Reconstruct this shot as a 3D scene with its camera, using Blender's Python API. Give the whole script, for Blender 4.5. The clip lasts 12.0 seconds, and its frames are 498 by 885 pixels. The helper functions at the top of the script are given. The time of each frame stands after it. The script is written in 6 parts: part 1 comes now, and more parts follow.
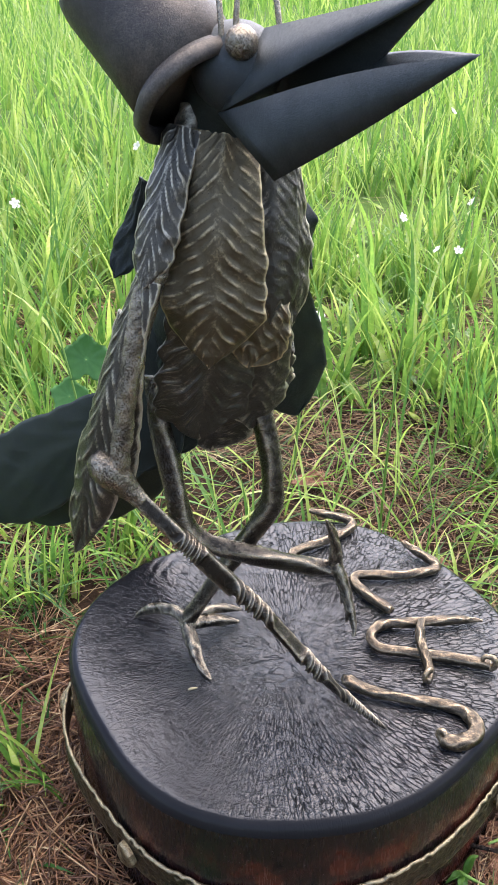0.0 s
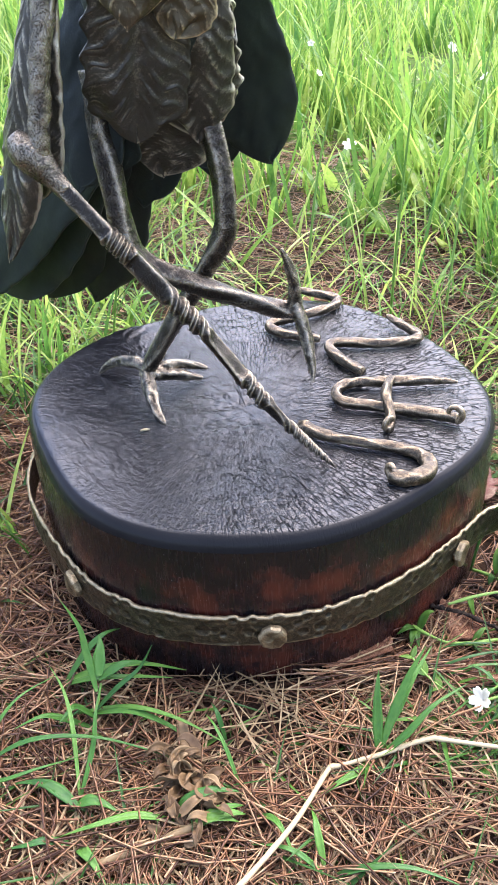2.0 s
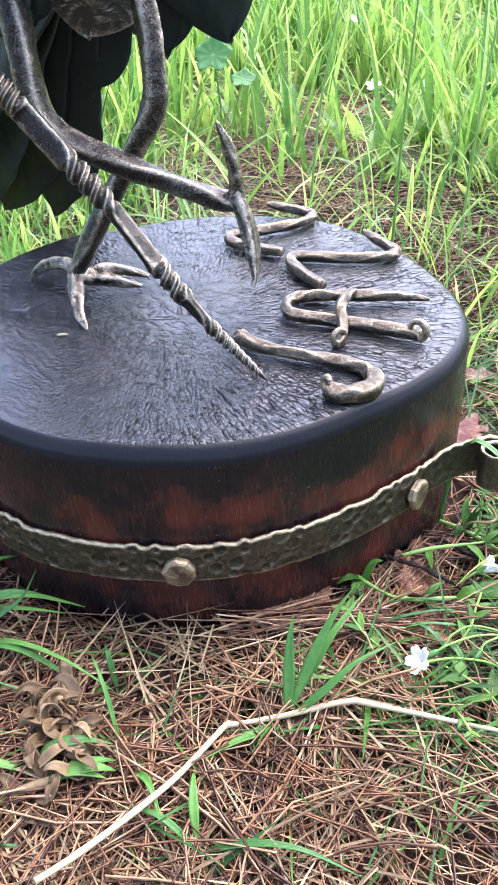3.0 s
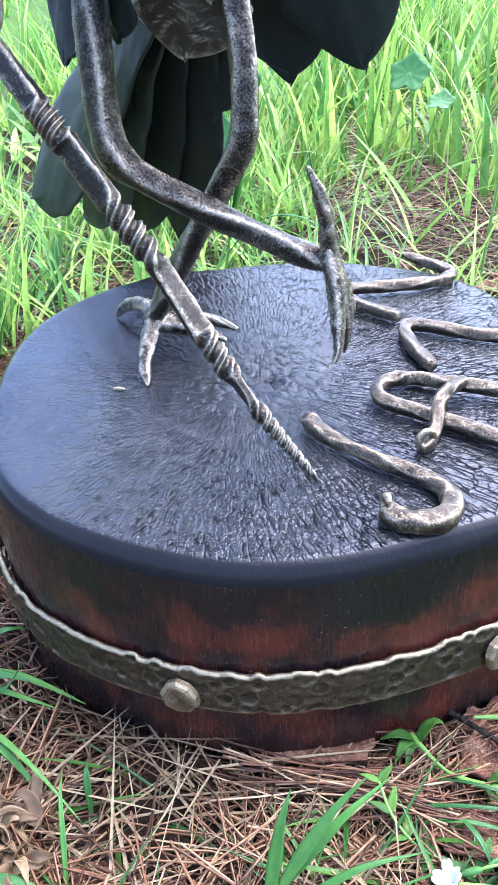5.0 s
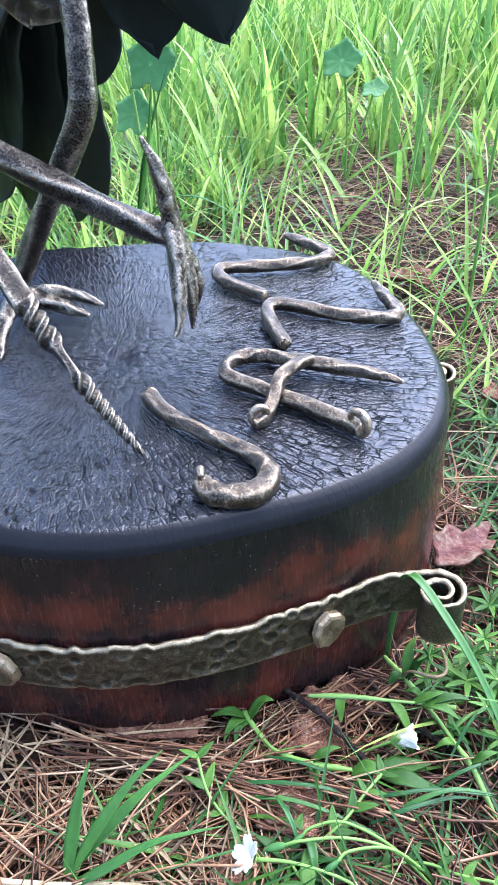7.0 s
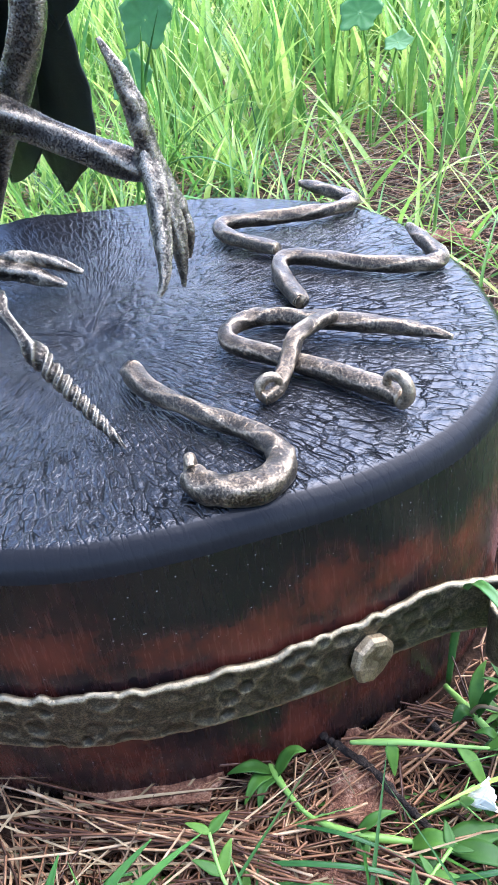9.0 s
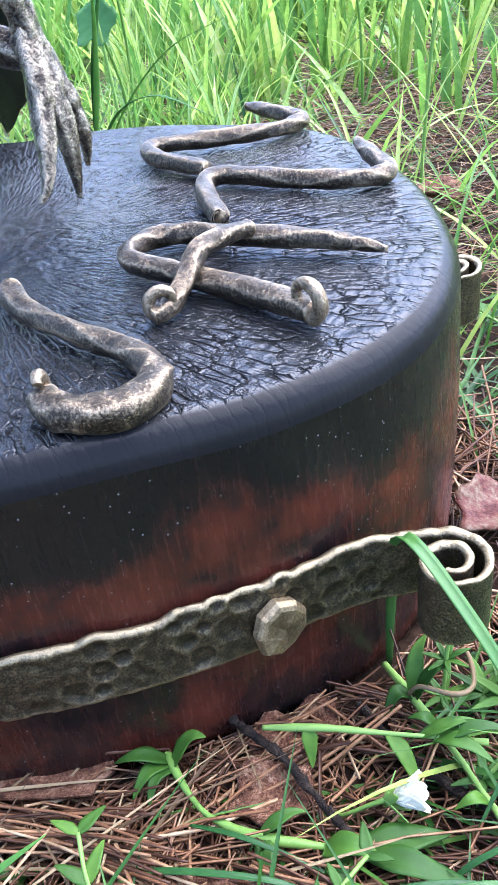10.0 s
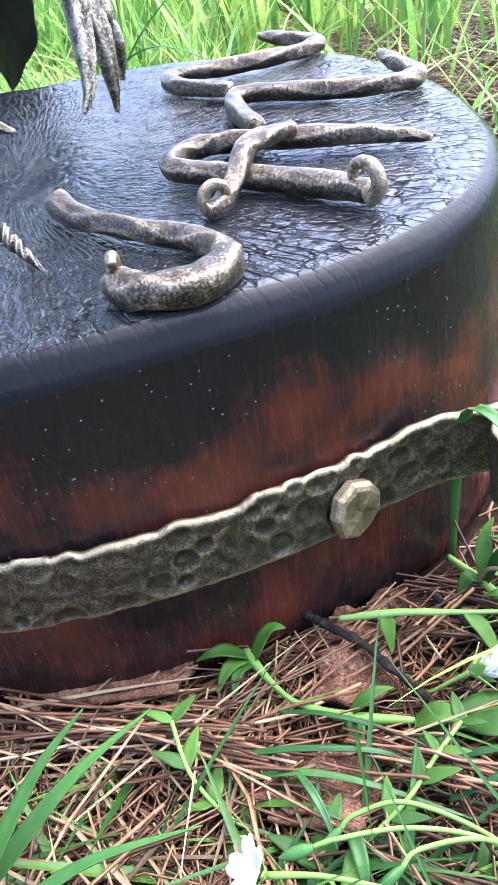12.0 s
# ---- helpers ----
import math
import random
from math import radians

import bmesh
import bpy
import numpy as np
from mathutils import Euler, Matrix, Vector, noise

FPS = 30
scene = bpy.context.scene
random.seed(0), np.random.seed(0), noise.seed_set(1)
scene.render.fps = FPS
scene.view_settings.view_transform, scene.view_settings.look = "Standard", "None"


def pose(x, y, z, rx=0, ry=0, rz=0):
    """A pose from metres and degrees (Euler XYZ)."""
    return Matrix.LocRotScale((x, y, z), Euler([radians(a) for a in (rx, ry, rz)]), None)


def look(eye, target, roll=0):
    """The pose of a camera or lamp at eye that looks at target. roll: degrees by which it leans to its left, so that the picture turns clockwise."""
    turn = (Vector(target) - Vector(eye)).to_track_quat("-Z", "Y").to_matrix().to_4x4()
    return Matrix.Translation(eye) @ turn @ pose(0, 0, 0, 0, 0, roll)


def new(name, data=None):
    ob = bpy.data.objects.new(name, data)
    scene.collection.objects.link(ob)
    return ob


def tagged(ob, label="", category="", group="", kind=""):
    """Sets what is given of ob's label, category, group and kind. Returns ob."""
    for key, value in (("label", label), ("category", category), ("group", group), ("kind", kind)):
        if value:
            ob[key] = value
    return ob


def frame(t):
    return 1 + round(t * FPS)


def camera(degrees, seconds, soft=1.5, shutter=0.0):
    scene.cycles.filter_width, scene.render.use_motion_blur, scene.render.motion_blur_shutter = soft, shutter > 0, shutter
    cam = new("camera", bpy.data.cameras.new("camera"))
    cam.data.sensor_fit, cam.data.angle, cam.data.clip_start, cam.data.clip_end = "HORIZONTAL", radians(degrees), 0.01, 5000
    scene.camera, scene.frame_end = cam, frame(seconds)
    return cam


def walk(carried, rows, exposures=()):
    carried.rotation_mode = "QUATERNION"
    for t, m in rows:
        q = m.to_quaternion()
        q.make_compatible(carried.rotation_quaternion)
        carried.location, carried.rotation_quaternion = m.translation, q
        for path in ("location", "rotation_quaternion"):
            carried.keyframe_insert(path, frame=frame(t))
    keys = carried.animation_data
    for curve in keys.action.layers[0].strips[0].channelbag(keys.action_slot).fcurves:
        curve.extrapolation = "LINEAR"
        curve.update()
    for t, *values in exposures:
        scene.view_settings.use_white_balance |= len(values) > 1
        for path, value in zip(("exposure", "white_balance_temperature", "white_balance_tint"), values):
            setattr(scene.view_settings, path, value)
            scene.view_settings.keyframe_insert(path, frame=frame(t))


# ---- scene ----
cam = camera(33.1, 12.0)
PATH = [
    (0, (0.036, 0.004, 0.584), (-0.1, 1.736, -0.406), -0.7),
    (0.5, (0.106, -0.03, 0.531), (-0.127, 1.661, -0.512), -2.4),
    (1, (0.135, -0.077, 0.502), (-0.111, 1.59, -0.575), -2.7),
    (1.5, (0.113, -0.063, 0.482), (-0.155, 1.558, -0.659), -2.8),
    (2, (0.123, -0.033, 0.462), (-0.185, 1.575, -0.686), -2.6),
    (2.5, (0.162, -0.009, 0.407), (-0.201, 1.595, -0.731), -2.6),
    (2.7, (0.174, 0.001, 0.389), (-0.207, 1.595, -0.757), -2.3),
    (4.3, (0.237, 0.098, 0.358), (-0.53, 1.556, -0.777), -3.6),
    (4.5, (0.229, 0.11, 0.364), (-0.565, 1.555, -0.769), -3.3),
    (5, (0.228, 0.131, 0.365), (-0.639, 1.538, -0.761), -3.1),
    (5.5, (0.249, 0.143, 0.367), (-0.636, 1.536, -0.762), -2.2),
    (6, (0.281, 0.153, 0.37), (-0.577, 1.567, -0.753), -1.0),
    (6.5, (0.293, 0.166, 0.358), (-0.546, 1.587, -0.771), -1.0),
    (7, (0.292, 0.165, 0.353), (-0.543, 1.581, -0.786), -1.5),
    (7.2, (0.268, 0.166, 0.353), (-0.572, 1.58, -0.785), -1.7),
    (8.8, (0.258, 0.219, 0.3), (-0.669, 1.588, -0.826), -6.4),
    (9, (0.268, 0.228, 0.296), (-0.654, 1.599, -0.832), -6.3),
    (9.5, (0.298, 0.254, 0.264), (-0.625, 1.619, -0.87), -5.7),
    (10, (0.285, 0.272, 0.247), (-0.677, 1.611, -0.886), -7.2),
    (10.5, (0.313, 0.282, 0.232), (-0.638, 1.623, -0.907), -7.9),
    (11, (0.304, 0.276, 0.227), (-0.647, 1.615, -0.915), -9.0),
    (11.5, (0.28, 0.264, 0.223), (-0.687, 1.592, -0.918), -9.6),
    (12, (0.272, 0.242, 0.225), (-0.667, 1.583, -0.924), -10.4),
]
EXPOSURES = [(0, 1.88, 6300, 19), (0.5, 2.02, 6350, 20), (1.5, 2.16, 6200, 21), (2.5, 2.34, 5900, 22), (4.5, 2.56, 5250, 21), (5.5, 2.6, 5200, 20), (7, 2.3, 5200, 19), (9, 2.36, 5250, 19), (10.5, 2.38, 5350, 19), (12, 2.58, 5450, 20)]
walk(cam, [(t, look(eye, target, roll)) for t, eye, target, roll in PATH], EXPOSURES)

# ---- world, sun, exposure ----
SUN_ELEV, SUN_AZ = 60.0, -25.0  # degrees; azimuth measured from +y towards -x
world = bpy.data.worlds.new("world")
scene.world = world
world.use_nodes = True
wn = world.node_tree.nodes
wl = world.node_tree.links
sky = wn.new("ShaderNodeTexSky")
sky.sky_type = "NISHITA"
sky.sun_disc = False
sky.sun_elevation = radians(SUN_ELEV)
sky.sun_rotation = radians(-SUN_AZ)
sky.air_density, sky.dust_density, sky.ozone_density = 1.0, 2.5, 1.0
wl.new(sky.outputs[0], wn["Background"].inputs[0])
wn["Background"].inputs[1].default_value = 0.15

sun = new("sun", bpy.data.lights.new("sun", "SUN"))
sun.data.energy = 2.2
sun.data.angle = radians(85)
sun.data.color = (1.0, 0.95, 0.86)
_e, _a = radians(SUN_ELEV), radians(SUN_AZ)
sun.matrix_world = look((-3 * math.cos(_e) * math.sin(_a), 3 * math.cos(_e) * math.cos(_a), 3 * math.sin(_e)), (0, 0, 0))


# ---- materials ----
def mat(name):
    m = bpy.data.materials.new(name)
    m.use_nodes = True
    return m, m.node_tree.nodes, m.node_tree.links, m.node_tree.nodes["Principled BSDF"]


def tex(nodes, links, kind, scale, detail=4.0, rough=0.55, vec=None, **more):
    n = nodes.new("ShaderNodeTex" + kind)
    n.inputs["Scale"].default_value = scale
    if kind == "Noise":
        n.inputs["Detail"].default_value = detail
        n.inputs["Roughness"].default_value = rough
    if vec is not None:
        links.new(vec, n.inputs["Vector"])
    return n


def ramp(nodes, links, fac, stops):
    r = nodes.new("ShaderNodeValToRGB")
    links.new(fac, r.inputs[0])
    e = r.color_ramp.elements
    while len(e) < len(stops):
        e.new(0.5)
    for el, (p, c) in zip(e, stops):
        el.position, el.color = p, (*c, 1) if len(c) == 3 else c
    return r.outputs[0]


def grey(v):
    return (v, v, v)


def mixc(nodes, links, fac, a, b, mode="MIX"):
    m = nodes.new("ShaderNodeMix")
    m.data_type, m.blend_type = "RGBA", mode
    for sock, val in ((m.inputs[0], fac), (m.inputs[6], a), (m.inputs[7], b)):
        if isinstance(val, (int, float)):
            sock.default_value = val
        elif isinstance(val, tuple):
            sock.default_value = (*val, 1)
        else:
            links.new(val, sock)
    return m.outputs[2]


def math2(nodes, links, op, a, b=0.0):
    m = nodes.new("ShaderNodeMath")
    m.operation = op
    for sock, val in ((m.inputs[0], a), (m.inputs[1], b)):
        if isinstance(val, (int, float)):
            sock.default_value = val
        else:
            links.new(val, sock)
    return m.outputs[0]


def bump(nodes, links, bs, height, strength, distance, prev=None):
    b = nodes.new("ShaderNodeBump")
    b.inputs["Strength"].default_value = strength
    b.inputs["Distance"].default_value = distance
    links.new(height, b.inputs["Height"])
    if prev is not None:
        links.new(prev, b.inputs["Normal"])
    links.new(b.outputs[0], bs.inputs["Normal"])
    return b.outputs[0]


def where(nodes):
    return nodes.new("ShaderNodeTexCoord").outputs["Object"]


def iron(name, dark, rub, amount, rough=0.42, grain=1000.0, metal=0.8, dents=150.0, relief=0.0012, worn=0.3, shine=0.5, grit=0.6):
    """Blackened forged metal: hammered facets and pits, rubbed bright on whatever stands proud."""
    m, n, l, bs = mat(name)
    v = where(n)
    warp = tex(n, l, "Noise", 120, 3, 0.6, v)
    wv = n.new("ShaderNodeVectorMath")
    wv.operation = "MULTIPLY_ADD"
    l.new(warp.outputs["Color"], wv.inputs[0])
    wv.inputs[1].default_value = (0.006, 0.006, 0.006)
    l.new(v, wv.inputs[2])
    facet = n.new("ShaderNodeTexVoronoi")
    facet.feature = "SMOOTH_F1"
    facet.inputs["Scale"].default_value = dents
    facet.inputs["Smoothness"].default_value = 0.25
    l.new(wv.outputs[0], facet.inputs["Vector"])
    fine = tex(n, l, "Noise", grain, 6, 0.72, v)
    mid = tex(n, l, "Noise", 240, 6, 0.7, v)
    edge = n.new("ShaderNodeNewGeometry").outputs["Pointiness"]
    e = ramp(n, l, edge, [(0.44, grey(0)), (0.5, grey(0.5)), (0.56, grey(1))])
    wide = tex(n, l, "Noise", 70, 4, 0.6, v)
    f = math2(n, l, "ADD", math2(n, l, "MULTIPLY", fine.outputs[0], grit), math2(n, l, "MULTIPLY", mid.outputs[0], 0.2))
    f = math2(n, l, "ADD", f, math2(n, l, "MULTIPLY", wide.outputs[0], 0.75 - grit))
    f = math2(n, l, "ADD", f, math2(n, l, "MULTIPLY", math2(n, l, "SUBTRACT", e, 0.5), worn))
    k = 0.05 - amount * 0.1
    f = ramp(n, l, f, [(0.48 + k, grey(0)), (0.57 + k, grey(0.3)), (0.7 + k, grey(1))])
    l.new(mixc(n, l, f, dark, rub), bs.inputs["Base Color"])
    bs.inputs["Metallic"].default_value = metal
    bs.inputs["Specular IOR Level"].default_value = shine
    l.new(ramp(n, l, fine.outputs[0], [(0.3, grey(rough + 0.16)), (0.65, grey(rough - 0.06))]), bs.inputs["Roughness"])
    b = bump(n, l, bs, facet.outputs["Distance"], 0.5, relief)
    b = bump(n, l, bs, mid.outputs[0], 0.6, relief * 0.8, b)
    bump(n, l, bs, fine.outputs[0], 0.6, 0.0006, b)
    return m


M_IRON = iron("blackened_iron", (0.022, 0.0175, 0.013), (0.3, 0.25, 0.175), 0.04, 0.22, relief=0.0016, worn=0.7, grit=0.68)
M_SHEET = iron("dark_sheet_metal", (0.011, 0.0155, 0.012), (0.032, 0.04, 0.033), 0.3, 0.46, shine=0.3, metal=0.1, relief=0.0006, dents=60.0)
M_FEATHER = iron("bronzed_feather_metal", (0.07, 0.062, 0.047), (0.52, 0.455, 0.33), 0.33, 0.31, metal=0.75, relief=0.001, worn=0.6, grit=0.55)
M_CHEST = iron("bronze_chest_metal", (0.1, 0.077, 0.043), (0.58, 0.45, 0.25), 0.35, 0.31, metal=0.75, relief=0.001, worn=0.55, grit=0.53)
M_BEAK = iron("smooth_grey_beak_metal", (0.028, 0.033, 0.031), (0.05, 0.056, 0.053), 0.3, 0.5, metal=0.3, dents=40.0, relief=0.0003, grit=0.25)
M_HAT = iron("brown_hat_metal", (0.045, 0.038, 0.031), (0.13, 0.108, 0.08), 0.35, 0.46, metal=0.5, dents=40.0, relief=0.0004, grit=0.4)
M_LETTER = iron("rubbed_letter_steel", (0.034, 0.027, 0.019), (0.4, 0.305, 0.19), 0.15, 0.3, grain=1100.0, worn=0.55, grit=0.68)
M_CANE = iron("rubbed_cane_steel", (0.028, 0.023, 0.017), (0.36, 0.3, 0.21), 0.18, 0.27, worn=0.5)
M_BAND = iron("hammered_band_iron", (0.038, 0.032, 0.021), (0.34, 0.27, 0.155), 0.95, 0.32, grain=1300.0, relief=0.0009, worn=0.36, grit=0.66)
M_BOLT = iron("brass_bolt", (0.11, 0.08, 0.042), (0.42, 0.32, 0.18), 0.6, 0.4, relief=0.0005)

PITH = (0.026, 0.472)  # heart of the growth rings


def wood_material(name, top):
    """Stained wood: black lacquer above, red-brown stain with black clouds on the sides."""
    m, n, l, bs = mat(name)
    v = where(n)
    sep = n.new("ShaderNodeSeparateXYZ")
    l.new(v, sep.inputs[0])
    dx = math2(n, l, "SUBTRACT", sep.outputs[0], PITH[0])
    dy = math2(n, l, "SUBTRACT", sep.outputs[1], PITH[1])
    rr = math2(n, l, "SQRT", math2(n, l, "ADD", math2(n, l, "MULTIPLY", dx, dx), math2(n, l, "MULTIPLY", dy, dy)))
    an = math2(n, l, "ARCTAN2", dy, dx)
    polar = n.new("ShaderNodeCombineXYZ")
    fine = tex(n, l, "Noise", 420, 4, 0.6, v)
    if top:
        # drying checks: short dark dashes that run out from the heart
        l.new(math2(n, l, "MULTIPLY", an, 36.0), polar.inputs[0])
        l.new(math2(n, l, "MULTIPLY", rr, 75.0), polar.inputs[1])
        streak = tex(n, l, "Noise", 1.0, 1, 0.4, polar.outputs[0])
        groove = ramp(n, l, math2(n, l, "ABSOLUTE", math2(n, l, "SUBTRACT", streak.outputs[0], 0.5)), [(0.006, grey(0)), (0.022, grey(1))])
        patch = tex(n, l, "Noise", 11, 4, 0.6, v)
        soft = ramp(n, l, patch.outputs[0], [(0.42, grey(0.08)), (0.58, grey(1.0))])
        dash = ramp(n, l, tex(n, l, "Noise", 150, 2, 0.5, v).outputs[0], [(0.43, grey(0)), (0.54, grey(1))])
        cut = math2(n, l, "MULTIPLY", math2(n, l, "SUBTRACT", 1.0, groove), math2(n, l, "MULTIPLY", soft, dash))
        # crazing between the checks: small blocks drawn out along the radius, few on the smooth side
        warp = tex(n, l, "Noise", 90, 4, 0.6, v)
        cell = n.new("ShaderNodeCombineXYZ")
        l.new(math2(n, l, "ADD", math2(n, l, "MULTIPLY", an, 33.0), math2(n, l, "MULTIPLY", warp.outputs[0], 1.2)), cell.inputs[0])
        l.new(math2(n, l, "ADD", math2(n, l, "MULTIPLY", rr, 95.0), math2(n, l, "MULTIPLY", warp.outputs[0], 2.2)), cell.inputs[1])
        craze = n.new("ShaderNodeTexVoronoi")
        craze.feature = "DISTANCE_TO_EDGE"
        craze.inputs["Scale"].default_value = 1.0
        l.new(cell.outputs[0], craze.inputs["Vector"])
        line = ramp(n, l, craze.outputs["Distance"], [(0.01, grey(1)), (0.045, grey(0))])
        pillow = ramp(n, l, craze.outputs["Distance"], [(0.0, grey(0)), (0.12, grey(0.75)), (0.4, grey(1))])
        small = n.new("ShaderNodeCombineXYZ")
        l.new(math2(n, l, "ADD", math2(n, l, "MULTIPLY", an, 62.0), math2(n, l, "MULTIPLY", warp.outputs[0], 3.0)), small.inputs[0])
        l.new(math2(n, l, "ADD", math2(n, l, "MULTIPLY", rr, 230.0), math2(n, l, "MULTIPLY", warp.outputs[0], 4.0)), small.inputs[1])
        scale_ = n.new("ShaderNodeTexVoronoi")
        scale_.feature = "DISTANCE_TO_EDGE"
        scale_.inputs["Scale"].default_value = 1.0
        l.new(small.outputs[0], scale_.inputs["Vector"])
        pebbled = ramp(n, l, scale_.outputs["Distance"], [(0.0, grey(0)), (0.15, grey(0.7)), (0.45, grey(1))])
        broken = ramp(n, l, tex(n, l, "Noise", 85, 4, 0.6, v).outputs[0], [(0.43, grey(0)), (0.55, grey(1))])
        side_ = n.new("ShaderNodeMapRange")
        side_.inputs[1].default_value, side_.inputs[2].default_value = -0.1, -0.03
        side_.inputs[3].default_value, side_.inputs[4].default_value = 0.12, 1.0
        l.new(math2(n, l, "ADD", dx, math2(n, l, "MULTIPLY", dy, 0.35)), side_.inputs[0])
        line = math2(n, l, "MULTIPLY", math2(n, l, "MULTIPLY", line, broken), side_.outputs[0])
        cut = math2(n, l, "MULTIPLY", cut, side_.outputs[0])
        cut = math2(n, l, "MAXIMUM", cut, line)
        # a few long checks open from the heart
        ray_ = n.new("ShaderNodeCombineXYZ")
        l.new(math2(n, l, "MULTIPLY", an, 1.3), ray_.inputs[0])
        l.new(math2(n, l, "MULTIPLY", warp.outputs[0], 0.6), ray_.inputs[1])
        star = tex(n, l, "Noise", 1.0, 2, 0.5, ray_.outputs[0])
        star = ramp(n, l, math2(n, l, "ABSOLUTE", math2(n, l, "SUBTRACT", star.outputs[0], 0.5)), [(0.003, grey(1)), (0.009, grey(0))])
        star = math2(n, l, "MULTIPLY", star, ramp(n, l, rr, [(0.02, grey(0.6)), (0.045, grey(0))]))
        heart = ramp(n, l, rr, [(0.03, grey(1)), (0.07, grey(0))])
        core = ramp(n, l, rr, [(0.018, grey(1)), (0.04, grey(0))])
        cut = math2(n, l, "MAXIMUM", math2(n, l, "MULTIPLY", cut, math2(n, l, "SUBTRACT", 1.0, core)), star)
        facing = n.new("ShaderNodeSeparateXYZ")
        l.new(n.new("ShaderNodeNewGeometry").outputs["Normal"], facing.inputs[0])
        flat_ = ramp(n, l, facing.outputs[2], [(0.9, grey(0)), (0.99, grey(1))])  # the rounded rim is worn smooth
        cut = math2(n, l, "MULTIPLY", cut, flat_)
        pebble = tex(n, l, "Noise", 300, 4, 0.6, v)
        wav = n.new("ShaderNodeCombineXYZ")
        l.new(math2(n, l, "MULTIPLY", an, 17.0), wav.inputs[0])
        l.new(math2(n, l, "MULTIPLY", rr, 270.0), wav.inputs[1])
        ripple = tex(n, l, "Noise", 1.0, 3, 0.5, wav.outputs[0])
        h = math2(n, l, "ADD", math2(n, l, "MULTIPLY", fine.outputs[0], 0.15), math2(n, l, "MULTIPLY", pebble.outputs[0], math2(n, l, "ADD", math2(n, l, "MULTIPLY", side_.outputs[0], 0.3), 0.1)))
        h = math2(n, l, "ADD", h, math2(n, l, "MULTIPLY", ripple.outputs[0], math2(n, l, "ADD", math2(n, l, "MULTIPLY", side_.outputs[0], 0.55), 0.2)))
        relief_ = math2(n, l, "MULTIPLY", soft, math2(n, l, "ADD", math2(n, l, "MULTIPLY", side_.outputs[0], 0.8), 0.2))
        h = math2(n, l, "ADD", h, math2(n, l, "MULTIPLY", pillow, math2(n, l, "MULTIPLY", side_.outputs[0], 0.3)))
        h = math2(n, l, "ADD", h, math2(n, l, "MULTIPLY", pebbled, math2(n, l, "MULTIPLY", relief_, 0.14)))
        h = math2(n, l, "MULTIPLY", h, math2(n, l, "SUBTRACT", 1.0, math2(n, l, "MULTIPLY", heart, 0.92)))
        h = math2(n, l, "ADD", h, math2(n, l, "MULTIPLY", tex(n, l, "Noise", 150, 5, 0.62, v).outputs[0], math2(n, l, "MULTIPLY", heart, 1.3)))
        knot = n.new("ShaderNodeTexVoronoi")
        knot.feature = "DISTANCE_TO_EDGE"
        knot.inputs["Scale"].default_value = 110
        l.new(v, knot.inputs["Vector"])
        h = math2(n, l, "ADD", h, math2(n, l, "MULTIPLY", ramp(n, l, knot.outputs["Distance"], [(0.0, grey(0)), (0.1, grey(0.7)), (0.3, grey(1))]), math2(n, l, "MULTIPLY", heart, 0.35)))
        h = math2(n, l, "SUBTRACT", h, math2(n, l, "MULTIPLY", cut, 0.75))
        h = math2(n, l, "MULTIPLY", h, math2(n, l, "ADD", math2(n, l, "MULTIPLY", flat_, 0.85), 0.15))
        c = ramp(n, l, patch.outputs[0], [(0.3, (0.009, 0.009, 0.0095)), (0.7, (0.016, 0.0162, 0.0165))])
        l.new(mixc(n, l, cut, c, (0.005, 0.005, 0.005)), bs.inputs["Base Color"])
        l.new(ramp(n, l, tex(n, l, "Noise", 34, 5, 0.65, v).outputs[0], [(0.3, grey(0.15)), (0.7, grey(0.27))]), bs.inputs["Roughness"])
        bump(n, l, bs, h, 1.0, 0.0014)
        l.new(math2(n, l, "MULTIPLY", ramp(n, l, cut, [(0.0, grey(0.42)), (0.6, grey(0.05))]), math2(n, l, "ADD", math2(n, l, "MULTIPLY", flat_, 0.82), 0.18)), bs.inputs["Specular IOR Level"])
    else:
        l.new(math2(n, l, "MULTIPLY", an, 0.19), polar.inputs[0])
        l.new(math2(n, l, "MULTIPLY", sep.outputs[2], 0.12), polar.inputs[2])
        grain = tex(n, l, "Noise", 520, 5, 0.65, polar.outputs[0])
        cloud = tex(n, l, "Noise", 27, 6, 0.62, v)
        up = n.new("ShaderNodeMapRange")
        up.inputs[1].default_value, up.inputs[2].default_value = 0.088, 0.13
        l.new(sep.outputs[2], up.inputs[0])
        # the black stain runs down unevenly from the top
        patchy = math2(n, l, "ADD", math2(n, l, "MULTIPLY", math2(n, l, "SUBTRACT", cloud.outputs[0], 0.5), 1.35), 0.44)
        f = math2(n, l, "SUBTRACT", patchy, math2(n, l, "MULTIPLY", up.outputs[0], 0.4))
        f = math2(n, l, "ADD", f, math2(n, l, "MULTIPLY", math2(n, l, "SUBTRACT", grain.outputs[0], 0.5), 0.26))
        c = ramp(n, l, f, [(0.3, (0.007, 0.006, 0.006)), (0.42, (0.022, 0.0095, 0.008)), (0.53, (0.052, 0.014, 0.0085)), (0.74, (0.095, 0.023, 0.0125))])
        dust = n.new("ShaderNodeTexVoronoi")
        dust.inputs["Scale"].default_value = 330
        l.new(v, dust.inputs["Vector"])
        speck = ramp(n, l, dust.outputs["Distance"], [(0.05, grey(0.6)), (0.12, grey(0))])
        keep = ramp(n, l, tex(n, l, "Noise", 60, 2, 0.5, v).outputs[0], [(0.44, grey(0)), (0.56, grey(1))])
